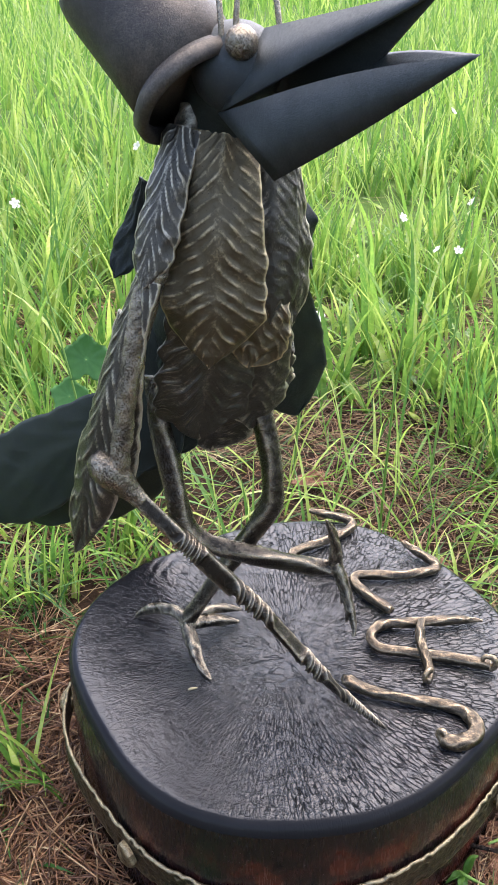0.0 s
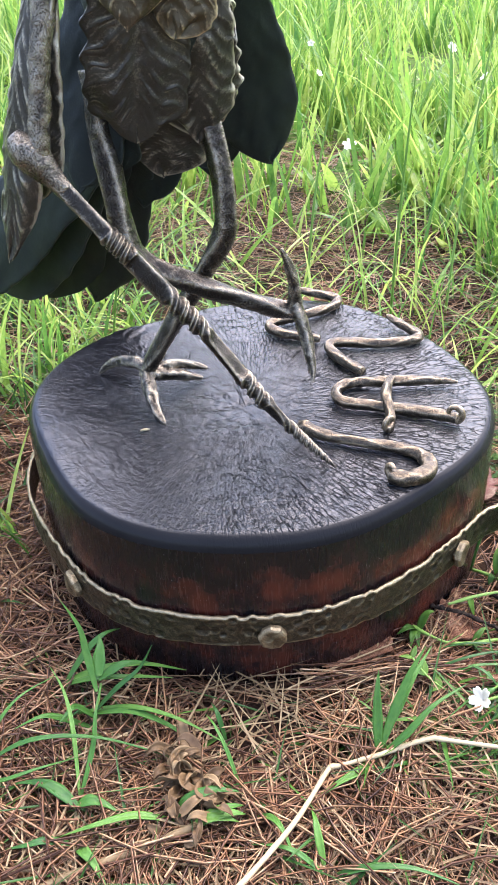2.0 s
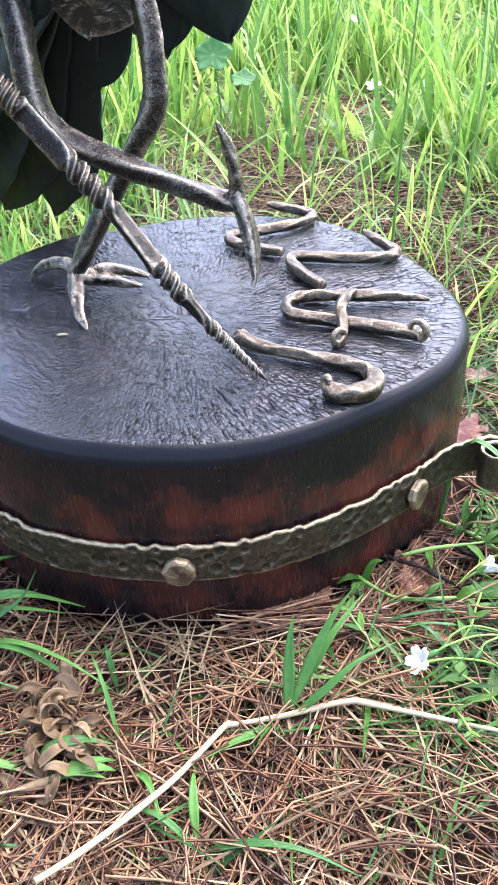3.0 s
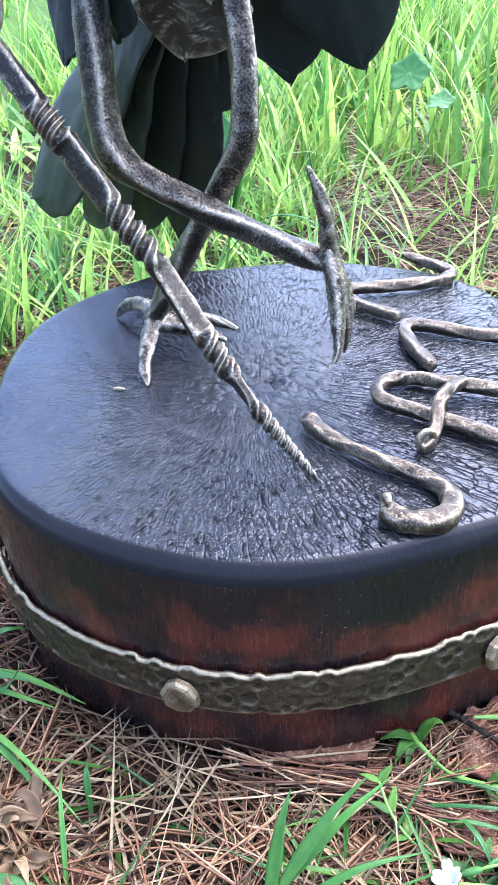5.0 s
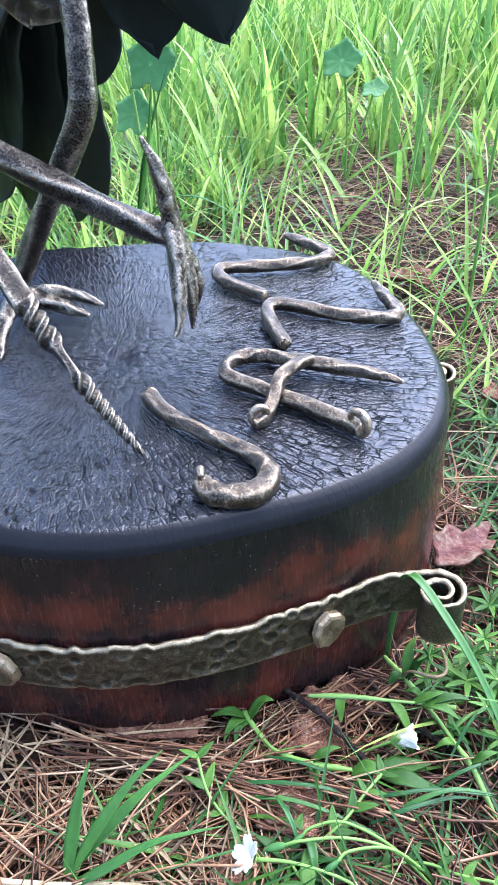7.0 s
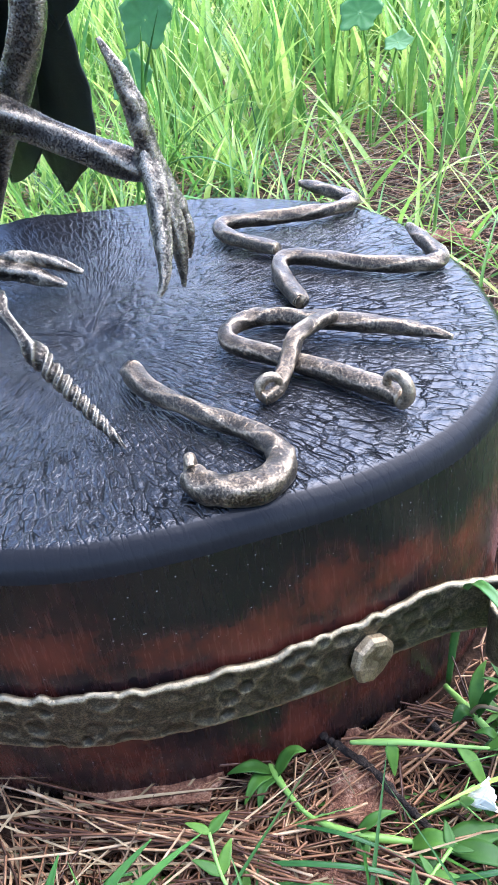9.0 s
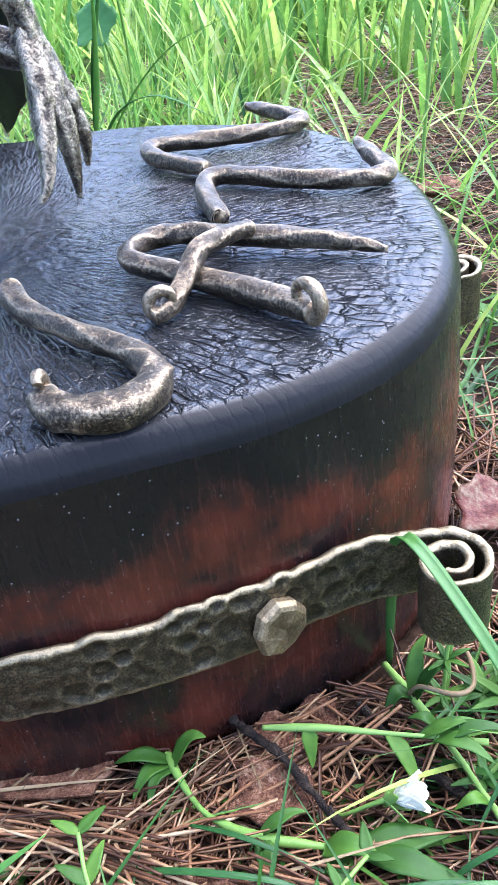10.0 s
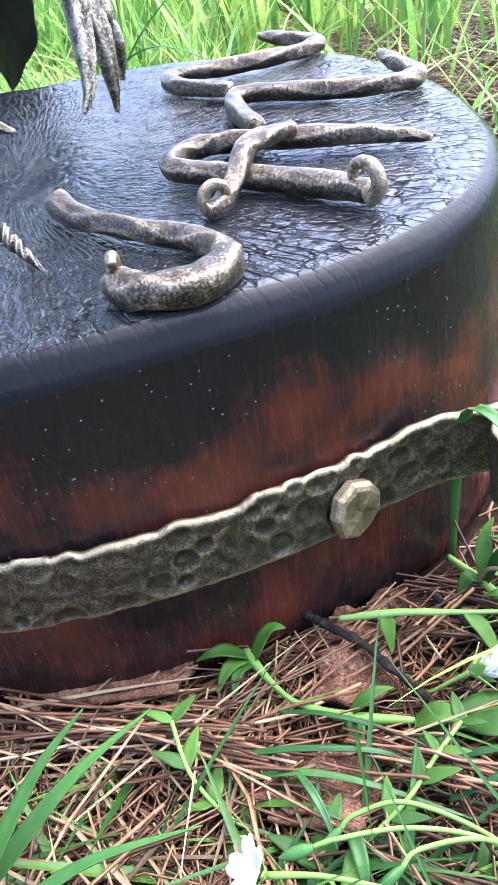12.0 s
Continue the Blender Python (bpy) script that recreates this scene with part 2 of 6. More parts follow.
        l.new(mixc(n, l, math2(n, l, "MULTIPLY", speck, keep), c, (0.4, 0.39, 0.36)), bs.inputs["Base Color"])
        l.new(ramp(n, l, grain.outputs[0], [(0.3, grey(0.19)), (0.7, grey(0.32))]), bs.inputs["Roughness"])
        bs.inputs["Specular IOR Level"].default_value = 0.34
        bump(n, l, bs, tex(n, l, "Noise", 300, 5, 0.65, v).outputs[0], 0.3, 0.0008, bump(n, l, bs, grain.outputs[0], 0.25, 0.0008))
    return m


M_TOP = wood_material("black_lacquered_wood", True)
M_SIDE = wood_material("red_brown_stained_wood", False)


def leafy(name, stops, gloss=0.4, through_light=0.45, rand="island", vein=0.0):
    """Thin plant matter that lets light through; colour varies blade by blade."""
    m, n, l, bs = mat(name)
    g = n.new("ShaderNodeNewGeometry").outputs["Random Per Island"] if rand == "island" else n.new("ShaderNodeObjectInfo").outputs["Random"]
    v = where(n)
    sp = tex(n, l, "Noise", 160, 5, 0.65, v)
    f = math2(n, l, "ADD", math2(n, l, "MULTIPLY", g, 0.75), math2(n, l, "MULTIPLY", math2(n, l, "SUBTRACT", sp.outputs[0], 0.3), 0.65))
    c = ramp(n, l, f, stops)
    l.new(c, bs.inputs["Base Color"])
    bs.inputs["Roughness"].default_value = gloss
    bs.inputs["Specular IOR Level"].default_value = 0.3
    tr = n.new("ShaderNodeBsdfTranslucent")
    l.new(c, tr.inputs[0])
    mx = n.new("ShaderNodeMixShader")
    mx.inputs[0].default_value = through_light
    l.new(bs.outputs[0], mx.inputs[1])
    l.new(tr.outputs[0], mx.inputs[2])
    l.new(mx.outputs[0], n["Material Output"].inputs[0])
    bump(n, l, bs, tex(n, l, "Noise", 700, 2, 0.5, v).outputs[0], 0.2, 0.0005)
    return m


M_GRASS = leafy("bright_meadow_grass", [(0.1, (0.075, 0.19, 0.035)), (0.5, (0.205, 0.355, 0.06)), (0.82, (0.41, 0.52, 0.115)), (1.0, (0.52, 0.54, 0.26))], 0.22, 0.5)
M_BLADE = leafy("green_grass_blade", [(0.1, (0.04, 0.13, 0.03)), (0.6, (0.09, 0.23, 0.04)), (1.0, (0.17, 0.33, 0.06))], 0.35, 0.4, "object")
M_WEED = leafy("dark_green_weed", [(0.1, (0.018, 0.06, 0.012)), (0.6, (0.042, 0.12, 0.018)), (1.0, (0.11, 0.22, 0.03))], 0.4, 0.35)
M_LEAF = leafy("chickweed_leaf_green", [(0.1, (0.03, 0.085, 0.01)), (0.6, (0.062, 0.15, 0.016)), (1.0, (0.13, 0.25, 0.028))], 0.55, 0.3, "object")
M_BROAD = leafy("broad_leaf_green", [(0.1, (0.06, 0.17, 0.04)), (1.0, (0.13, 0.3, 0.08))], 0.35, 0.4, "object")
M_STRAW = leafy("dry_straw", [(0.1, (0.07, 0.04, 0.018)), (0.5, (0.17, 0.115, 0.052)), (1.0, (0.38, 0.29, 0.155))], 0.6, 0.15)
M_NEEDLE = leafy("dry_pine_needles", [(0.0, (0.025, 0.011, 0.006)), (0.35, (0.085, 0.037, 0.017)), (0.6, (0.205, 0.097, 0.043)), (0.83, (0.34, 0.205, 0.1)), (1.0, (0.52, 0.4, 0.23))], 0.4, 0.04)
M_PALE = leafy("pale_dry_stalk", [(0.0, (0.4, 0.31, 0.16)), (1.0, (0.52, 0.43, 0.25))], 0.5, 0.1, "object")
M_BLUEGRASS = leafy("blue_green_grass_blade", [(0.1, (0.02, 0.07, 0.018)), (0.6, (0.042, 0.125, 0.03)), (1.0, (0.09, 0.2, 0.04))], 0.32, 0.3, "object")
M_PETAL = leafy("white_petal", [(0.0, (0.78, 0.75, 0.6)), (1.0, (0.86, 0.83, 0.68))], 0.5, 0.3, "object")
M_STEM = leafy("pale_green_stem", [(0.0, (0.16, 0.3, 0.05)), (1.0, (0.27, 0.42, 0.1))], 0.4, 0.2, "object")
M_DRYLEAF = leafy("curled_brown_leaf", [(0.0, (0.07, 0.04, 0.018)), (0.6, (0.19, 0.12, 0.055)), (1.0, (0.34, 0.24, 0.12))], 0.6, 0.2, "object")


def rough_matter(name, stops, scale, rough=0.85, strength=0.7, depth=0.003):
    m, n, l, bs = mat(name)
    v = where(n)
    a = tex(n, l, "Noise", scale, 6, 0.65, v)
    b = tex(n, l, "Noise", scale * 7, 4, 0.6, v)
    f = math2(n, l, "ADD", math2(n, l, "MULTIPLY", a.outputs[0], 0.6), math2(n, l, "MULTIPLY", b.outputs[0], 0.4))
    l.new(ramp(n, l, f, stops), bs.inputs["Base Color"])
    bs.inputs["Roughness"].default_value = rough
    bs.inputs["Specular IOR Level"].default_value = 0.2
    bump(n, l, bs, f, strength, depth)
    return m


M_BARK = rough_matter("red_brown_bark", [(0.36, (0.03, 0.012, 0.008)), (0.48, (0.13, 0.055, 0.028)), (0.56, (0.24, 0.125, 0.07)), (0.68, (0.4, 0.27, 0.18))], 150, 0.75, 1.0, 0.004)
M_RED = rough_matter("red_dead_leaf", [(0.4, (0.05, 0.01, 0.007)), (0.48, (0.1, 0.03, 0.02)), (0.53, (0.12, 0.068, 0.042)), (0.62, (0.2, 0.145, 0.1))], 55, 0.5)
M_TWIG = rough_matter("dark_twig_bark", [(0.4, (0.006, 0.004, 0.003)), (0.52, (0.025, 0.017, 0.011)), (0.65, (0.07, 0.05, 0.034))], 260, 0.8, 1.0, 0.003)


def ground_material():
    m, n, l, bs = mat("forest_litter_soil")
    v = where(n)
    a = tex(n, l, "Noise", 26, 6, 0.7, v)
    b = tex(n, l, "Noise", 260, 5, 0.7, v)
    big = tex(n, l, "Noise", 2.2, 4, 0.6, v)
    f = math2(n, l, "ADD", math2(n, l, "MULTIPLY", a.outputs[0], 0.45), math2(n, l, "MULTIPLY", b.outputs[0], 0.55))
    soil = ramp(n, l, f, [(0.3, (0.006, 0.004, 0.003)), (0.5, (0.021, 0.012, 0.007)), (0.7, (0.065, 0.036, 0.02))])
    moss = ramp(n, l, f, [(0.3, (0.02, 0.04, 0.008)), (0.7, (0.1, 0.17, 0.03))])
    sep = n.new("ShaderNodeSeparateXYZ")
    l.new(v, sep.inputs[0])
    # sward closes over the litter further out
    far = n.new("ShaderNodeMapRange")
    far.inputs[1].default_value, far.inputs[2].default_value = 0.9, 2.0
    l.new(sep.outputs[1], far.inputs[0])
    g = math2(n, l, "ADD", math2(n, l, "MULTIPLY", far.outputs[0], 0.5), math2(n, l, "SUBTRACT", big.outputs[0], 0.35))
    g = ramp(n, l, g, [(0.25, grey(0)), (0.5, grey(1))])
    l.new(mixc(n, l, g, soil, moss), bs.inputs["Base Color"])
    bs.inputs["Roughness"].default_value = 0.9
    bs.inputs["Specular IOR Level"].default_value = 0.1
    bump(n, l, bs, f, 0.9, 0.004)
    return m


M_GROUND = ground_material()


# ---- mesh tools ----
class Shape:
    """Collects vertices and faces of one mesh."""

    def __init__(self):
        self.v, self.f, self.mi, self.outward = [], [], [], False

    def grid(self, rows, close=False, slot=0, caps=False):
        """Skins rows of points of equal length; close joins each row's ends."""
        b, n = len(self.v), len(rows[0])
        for r in rows:
            self.v.extend(tuple(p) for p in r)
        for i in range(len(rows) - 1):
            for j in range(n if close else n - 1):
                k = (j + 1) % n
                self.f.append((b + i * n + j, b + i * n + k, b + (i + 1) * n + k, b + (i + 1) * n + j))
                self.mi.append(slot)
        if caps:
            for i in (0, len(rows) - 1):
                c = len(self.v)
                self.v.append(tuple(sum((Vector(p) for p in rows[i]), Vector()) / n))
                for j in range(n):
                    k = (j + 1) % n
                    self.f.append((c, b + i * n + k, b + i * n + j) if i == 0 else (c, b + i * n + j, b + i * n + k))
                    self.mi.append(slot)

    def mesh(self, name, mats, smooth=True):
        me = bpy.data.meshes.new(name)
        me.from_pydata(self.v, [], self.f)
        if not self.outward:
            bm = bmesh.new()
            bm.from_mesh(me)
            bmesh.ops.recalc_face_normals(bm, faces=bm.faces)
            bm.to_mesh(me)
            bm.free()
        for m in mats if isinstance(mats, (list, tuple)) else [mats]:
            me.materials.append(m)
        me.polygons.foreach_set("material_index", self.mi)
        me.polygons.foreach_set("use_smooth", [smooth] * len(self.f))
        me.update()
        return me


def part(name, shape, material, parent=None, label="", smooth=True):
    ob = new(name, shape.mesh(name, material, smooth))
    if parent is not None:
        ob.parent = parent
    if label:
        ob["label"] = label
    return ob


def empty(name, label, category, group="", at=(0, 0, 0)):
    ob = new(name)
    ob.location = at
    ob.empty_display_size = 0.02
    return tagged(ob, label, category, group)


def spline(pts, k=8):
    """Catmull-Rom through the points (tuples of any length)."""
    p = np.array([pts[0]] + list(pts) + [pts[-1]], float)
    out = []
    for i in range(1, len(p) - 2):
        for t in np.linspace(0, 1, k, endpoint=False):
            a, b, c, d = p[i - 1:i + 3]
            out.append(0.5 * (2 * b + (c - a) * t + (2 * a - 5 * b + 4 * c - d) * t * t + (3 * b - a - 3 * c + d) * t ** 3))
    out.append(p[-2])
    return np.array(out)


def tube(sh, pts, k=8, n=12, jitter=0.06, flat=1.0, twist=None, square=0.0, slot=0, ref=(0.13, 0.2, 0.97), seed=0.0):
    """A hammered bar along points (x, y, z, radius)."""
    q = spline(pts, k)
    c, rad = q[:, :3], np.maximum(q[:, 3], 0.0002)
    tan = np.gradient(c, axis=0)
    tan /= np.linalg.norm(tan, axis=1)[:, None] + 1e-9
    u = np.cross(tan[0], ref)
    u /= np.linalg.norm(u)
    rows = []
    for i in range(len(c)):
        u = u - tan[i] * u.dot(tan[i])
        u /= np.linalg.norm(u)
        w = np.cross(tan[i], u)
        a0 = twist[i] if twist is not None else 1.2 * noise.noise(Vector((i * 0.05, seed, 3.0)))
        fl = flat[i] if isinstance(flat, list) else flat
        row = []
        for j in range(n):
            a = 2 * math.pi * j / n
            r = rad[i]
            if square:
                r *= 1.0 / max(abs(math.cos(a)), abs(math.sin(a))) ** square
            lx, ly = r * math.cos(a), r * fl * math.sin(a)
            p = c[i] + u * (lx * math.cos(a0) - ly * math.sin(a0)) + w * (lx * math.sin(a0) + ly * math.cos(a0))
            if jitter:
                p = c[i] + (p - c[i]) * (1 + jitter * (2 * noise.noise(Vector(p) * 130 + Vector((seed, 0, 0))) + 1.1 * noise.noise(Vector(p) * 330 + Vector((seed, 5, 0)))))
            row.append(p)
        rows.append(row)
    sh.grid(rows, close=True, slot=slot, caps=True)
    return q


def ball(sh, c, r, n=14, squash=(1, 1, 1), slot=0):
    rows = []
    for i in range(n + 1):
        th = math.pi * (0.02 + 0.96 * i / n)
        rows.append([(c[0] + r * squash[0] * math.sin(th) * math.cos(2 * math.pi * j / (2 * n)), c[1] + r * squash[1] * math.sin(th) * math.sin(2 * math.pi * j / (2 * n)), c[2] + r * squash[2] * math.cos(th)) for j in range(2 * n)])
    sh.grid(rows, close=True, slot=slot, caps=True)


def plate(sh, top, tip, width, face, sag=0.004, cup=0.25, ridges=9, depth=0.0012, start=0.6, point=0.8, nu=80, nv=20, thick=0.0016, fray=0.06, slot=0, seed=0.0, bend=0.0, scallop=0.03, crumple=0.004, tipform=2.4, rib=0.0014, crest=0.13):
    """A forged feather: a cupped plate with a midrib and slanting barbs, from its root to its rounded tip."""
    top, tip, face = np.array(top, float), np.array(tip, float), np.array(face, float)
    ax = tip - top
    length = np.linalg.norm(ax)
    ax /= length
    face = face - ax * face.dot(ax)
    face /= np.linalg.norm(face)
    side = np.cross(ax, face)
    front, back = [], []
    for i in range(nu + 1):
        s = i / nu
        w = width / 2 * (start + (1 - start) * min(1, s / 0.62) ** 0.9)
        if s > point:
            w *= max(0.004, 1 - ((s - point) / (1 - point)) ** tipform) ** 0.7
        ra, rb = [], []
        for j in range(nv + 1):
            q = 2 * j / nv - 1
            wave = noise.noise(Vector((s * 6 + seed, q * 2, seed)))
            edge = 1 + fray * noise.noise(Vector((s * 11 + seed, 3.0 * (1 if q > 0 else -1), seed))) * 2 * abs(q)
            ph = (s * ridges - abs(q) ** 0.8 * 2.6 + 0.45 * wave + 0.4 * (q > 0)) % 1.0
            gate = 0.3 + 0.7 * max(0.0, min(1.0, 0.5 + 1.6 * noise.noise(Vector((s * 9 + seed, q * 4, seed + 7)))))
            barb = (math.exp(-((ph - 0.5) / crest) ** 2) + 0.35 * ph * min(1.0, (1 - ph) / 0.1)) * gate * min(1, abs(q) * 4) * (1 - 0.4 * q * q) * min(1.0, (1 - s) / 0.12)
            curlup = crumple * q * q * noise.noise(Vector((s * 5 + seed, 9.0 * (1 if q > 0 else -1), seed)))
            off = sag * math.sin(math.pi * s) + bend * s * s - cup * q * q * w + depth * barb + rib * math.exp(-(q * 6) ** 2) * (1 - s) + 0.0014 * wave + curlup
            p = top + ax * (length * s * (1 + s * (scallop * math.cos(7.5 * q + seed) - 0.03 * q * q))) + side * (w * q * edge) + face * off
            ra.append(p + face * thick / 2)
            rb.append(p - face * thick / 2)
        front.append(ra)
        back.append(rb)
    rows = [f + b[::-1] for f, b in zip(front, back)]
    sh.grid(rows, close=True, slot=slot, caps=True)


def ground_z(x, y):
    """Height of the ground: near level, a little lower beyond the block's right side."""
    return 0.002 - 0.012 * np.clip((x - 0.17) / 0.12, 0, 1) * np.clip((0.62 - y) / 0.2, 0, 1) + 0.006 * np.sin(x * 7 + 1) * np.sin(y * 6) * np.clip((np.hypot(x - 0.03, y - 0.48) - 0.18) / 0.2, 0, 1)


CX, CY = 0.03, 0.48  # centre of the block
TOP_Z, BASE_Z = 0.132, 0.004


def block_radius(a):
    """The block's outline: a log cut with a few flat flanks."""
    return (0.1611 - 0.0015 * np.cos(a) + 0.0071 * np.sin(a) + 0.0045 * np.cos(2 * a) + 0.0046 * np.sin(2 * a) - 0.0014 * np.cos(3 * a)
            + 0.0018 * np.sin(3 * a) + 0.0055 * np.exp(3.0 * (np.cos(a + 0.2) - 1)) + 0.0037 * np.cos(4 * a) - 0.002 * np.sin(4 * a) + 0.0001 * np.cos(5 * a) + 0.002 * np.sin(5 * a) + 0.0012 * np.cos(6 * a))


def top_height(x, y):
    """The top rises a little to the back."""
    return TOP_Z + 0.007 * float(np.clip((y - 0.46) / 0.17, 0, 1))


# ---- ground ----
def ground():
    k = 95
    s = np.linspace(-1, 1, 2 * k + 1)
    g = 0.9 * s + 60 * np.abs(s) ** 7 * np.sign(s)
    sh = Shape()
    rows = []
    for gy in g:
        row = []
        for gx in g:
            x, y = gx + 0.05, gy + 0.6
            d = math.hypot(x - CX, y - CY)
            z = float(ground_z(np.float64(x), np.float64(y))) if d < 3 else 0.0
            if d < 4:
                z += 0.005 * noise.noise(Vector((x * 14, y * 14, 0)))
            else:
                z += 0.08 * noise.noise(Vector((x * 0.4, y * 0.4, 0))) * min(1, (d - 4) / 6)
            row.append((x, y, z))
        rows.append(row)
    sh.grid(rows)
    return tagged(part("ground", sh, M_GROUND), "forest ground with brown needle litter and patches of moss", "ground", kind="structure")


ground()


# ---- the wooden block with its iron band ----
def wood_block():
    plinth = empty("wooden_plinth", "round black-lacquered log slice with red-brown stained sides on needle litter", "plinth")
    na, rings = 260, 84
    prof = []  # (share of radius, drop from the top, slot)
    for i in range(rings + 1):
        prof.append((0.945 * (i / rings) ** 0.9, 0.0))
    for i in range(1, 10):
        a = math.pi / 2 * i / 9
        prof.append((0.945 + 0.055 * math.sin(a), 0.0105 * (1 - math.cos(a))))
    for i in range(1, 25):
        prof.append((1.0 - 0.012 * (i / 24) ** 2 + 0.006 * math.sin(math.pi * i / 24), 0.0105 + (TOP_Z - BASE_Z - 0.0105) * i / 24))
    sh = Shape()
    rows = []
    for f, drop in prof:
        row = []
        for j in range(na):
            a = 2 * math.pi * j / na
            r = float(block_radius(a)) * f
            x, y = CX + r * math.cos(a), CY + r * math.sin(a)
            z = top_height(x, y) if f < 0.999 or drop < 0.02 else TOP_Z
            z = z - drop if drop < 0.02 else TOP_Z - drop
            if drop < 0.0105:
                px, py = x - PITH[0], y - PITH[1]
                rp, ap = math.hypot(px, py), math.atan2(py, px)
                z += 0.0004 * noise.noise(Vector((x * 60, y * 60, 2))) + 0.0014 * noise.noise(Vector((x * 17, y * 17, 5)))
                # a wrinkled knot
                k = math.exp(-((x + 0.092) ** 2 + (y - 0.565) ** 2) / 0.0007)
                z += k * (0.003 + 0.0009 * math.sin(90 * noise.noise(Vector((x * 9, y * 9, 1))) + y * 420))
                z -= 0.002 * math.exp(-(rp / 0.012) ** 2)
            elif drop > 0.0105:
                wv = 0.0012 * noise.noise(Vector((math.cos(a) * 5, math.sin(a) * 5, z * 12))) + 0.0004 * noise.noise(Vector((math.cos(a) * 40, math.sin(a) * 40, z * 8)))
                x += wv * math.cos(a)
                y += wv * math.sin(a)
            row.append((x, y, z))
        rows.append(row)
    top_rows = rings + 9
    sh.grid(rows[:top_rows + 1], close=True, slot=0)
    b = len(sh.v)
    sh.grid(rows[top_rows:], close=True, slot=1)
    c = len(sh.v)
    sh.v.append((CX, CY, BASE_Z))
    last = b + (len(rows) - top_rows - 1) * na
    for j in range(na):
        sh.f.append((c, last + (j + 1) % na, last + j))
        sh.mi.append(1)
    part("log_slice", sh, [M_TOP, M_SIDE], plinth)

    # the band runs round the log and curls outward at both ends
    thick, z0, half = 0.0024, 0.059, 0.0122
    path = []
    a0, a1 = radians(54), radians(341)
    for i in range(301):
        a = a0 + (a1 - a0) * i / 300
        gap = 0.0025 + 0.007 * math.exp(-((math.degrees(a) - 195) / 22) ** 2)
        r = float(block_radius(a)) + gap
        path.append((CX + r * math.cos(a), CY + r * math.sin(a)))

    def curl(p, q, turn, size, loops, lead=0.012):
        """A scroll that goes on from q in the direction p to q, turning by turn (+1 left)."""
        out, h = [], math.atan2(q[1] - p[1], q[0] - p[0])
        x, y = q
        for i in range(8):
            x, y = x + math.cos(h) * lead / 8, y + math.sin(h) * lead / 8
            h += turn * 0.08
            out.append((x, y))
        steps = int(46 * loops)
        for i in range(steps):
            r = size * (1 - 0.66 * i / steps)
            da = 2 * math.pi / 46
            h += turn * da
            x, y = x + math.cos(h) * r * da, y + math.sin(h) * r * da
            out.append((x, y))
        return out

    tail = curl(path[-2], path[-1], -1, 0.0132, 1.6, 0.049)
    nose_ = curl(path[1], path[0], 1, 0.0138, 1.6, 0.034)
    path = nose_[::-1] + path + tail
    pts = np.array(path)
    tan = np.gradient(pts, axis=0)
    tan /= np.linalg.norm(tan, axis=1)[:, None]
    nor = np.stack([tan[:, 1], -tan[:, 0]], 1)
    run = np.concatenate([[0], np.cumsum(np.linalg.norm(np.diff(pts, axis=0), axis=1))])
    total = run[-1]
    m = int(total / 0.0006)
    ss = np.linspace(0, total, m)
    px, py = np.interp(ss, run, pts[:, 0]), np.interp(ss, run, pts[:, 1])
    nx, ny = np.interp(ss, run, nor[:, 0]), np.interp(ss, run, nor[:, 1])
    rng = random.Random(4)
    dents = []
    for _ in range(900):
        d = (rng.uniform(0, total), rng.uniform(-0.012, 0.013), rng.uniform(0.0024, 0.0056), rng.uniform(0.0006, 0.0012))
        if noise.noise(Vector((d[0] * 14, 0, 7))) > rng.uniform(-0.5, 0.35) and all(math.hypot(d[0] - o[0], d[1] - o[1]) > 0.8 * (d[2] + o[2]) for o in dents):
            dents.append(d)
    nv = 34
    rows = []
    for i in range(m):
        s = ss[i]
        endz = 0.016 * float(np.clip((py[i] - 0.45) / 0.17, 0, 1)) + 0.004 * float(np.clip((s - total + 0.15) / 0.05, 0, 1))
        if px[i] > CX and py[i] < 0.475:
            endz += 0.002 * float(np.clip((math.degrees(math.atan2(py[i] - CY, px[i] - CX)) + 77.5) / 56, 0, 1))
        up = half * (1 + 0.1 * noise.noise(Vector((s * 60, 0, 0))) + 0.07 * noise.noise(Vector((s * 190, 4, 0))))
        dn = half * (1 + 0.06 * noise.noise(Vector((s * 60, 9, 0))))
        near = [d for d in dents if abs(d[0] - s) < 0.0055]
        calm = float(np.clip(min(s - 0.12, total - 0.1 - s) / 0.02, 0.15, 1))
        lift = sum(0.0012 * calm * max(0.0, 1 - ((s - d[0]) / (d[2] * 1.3)) ** 2) for d in near if d[1] > 0.006)
        row_out, row_in = [], []
        for j in range(nv + 1):
            t = j / nv
            z = -dn + (up + lift + dn) * t
            dent = max([dp * max(0.0, 1 - ((s - ds) ** 2 + (z - dz) ** 2) / (dr * dr)) ** 0.65 for ds, dz, dr, dp in near] + [0.0]) + 0.0004 * noise.noise(Vector((s * 260, z * 260, 3)))
            rim = 0.0003 * (max(0, t - 0.86) / 0.14 + max(0, 0.1 - t) / 0.1 * 0.6) - 0.0014 * max(0, (t - 0.95) / 0.05) ** 2
            o = thick - dent * calm + rim
            row_out.append((px[i] + nx[i] * o, py[i] + ny[i] * o, z0 + endz + z))
            row_in.append((px[i], py[i], z0 + endz + z))
        rows.append(row_out + row_in[::-1])
    sh = Shape()
    sh.grid(rows, close=True, caps=True)
    band = part("iron_band", sh, M_BAND, plinth, "hammered iron band with curled ends")

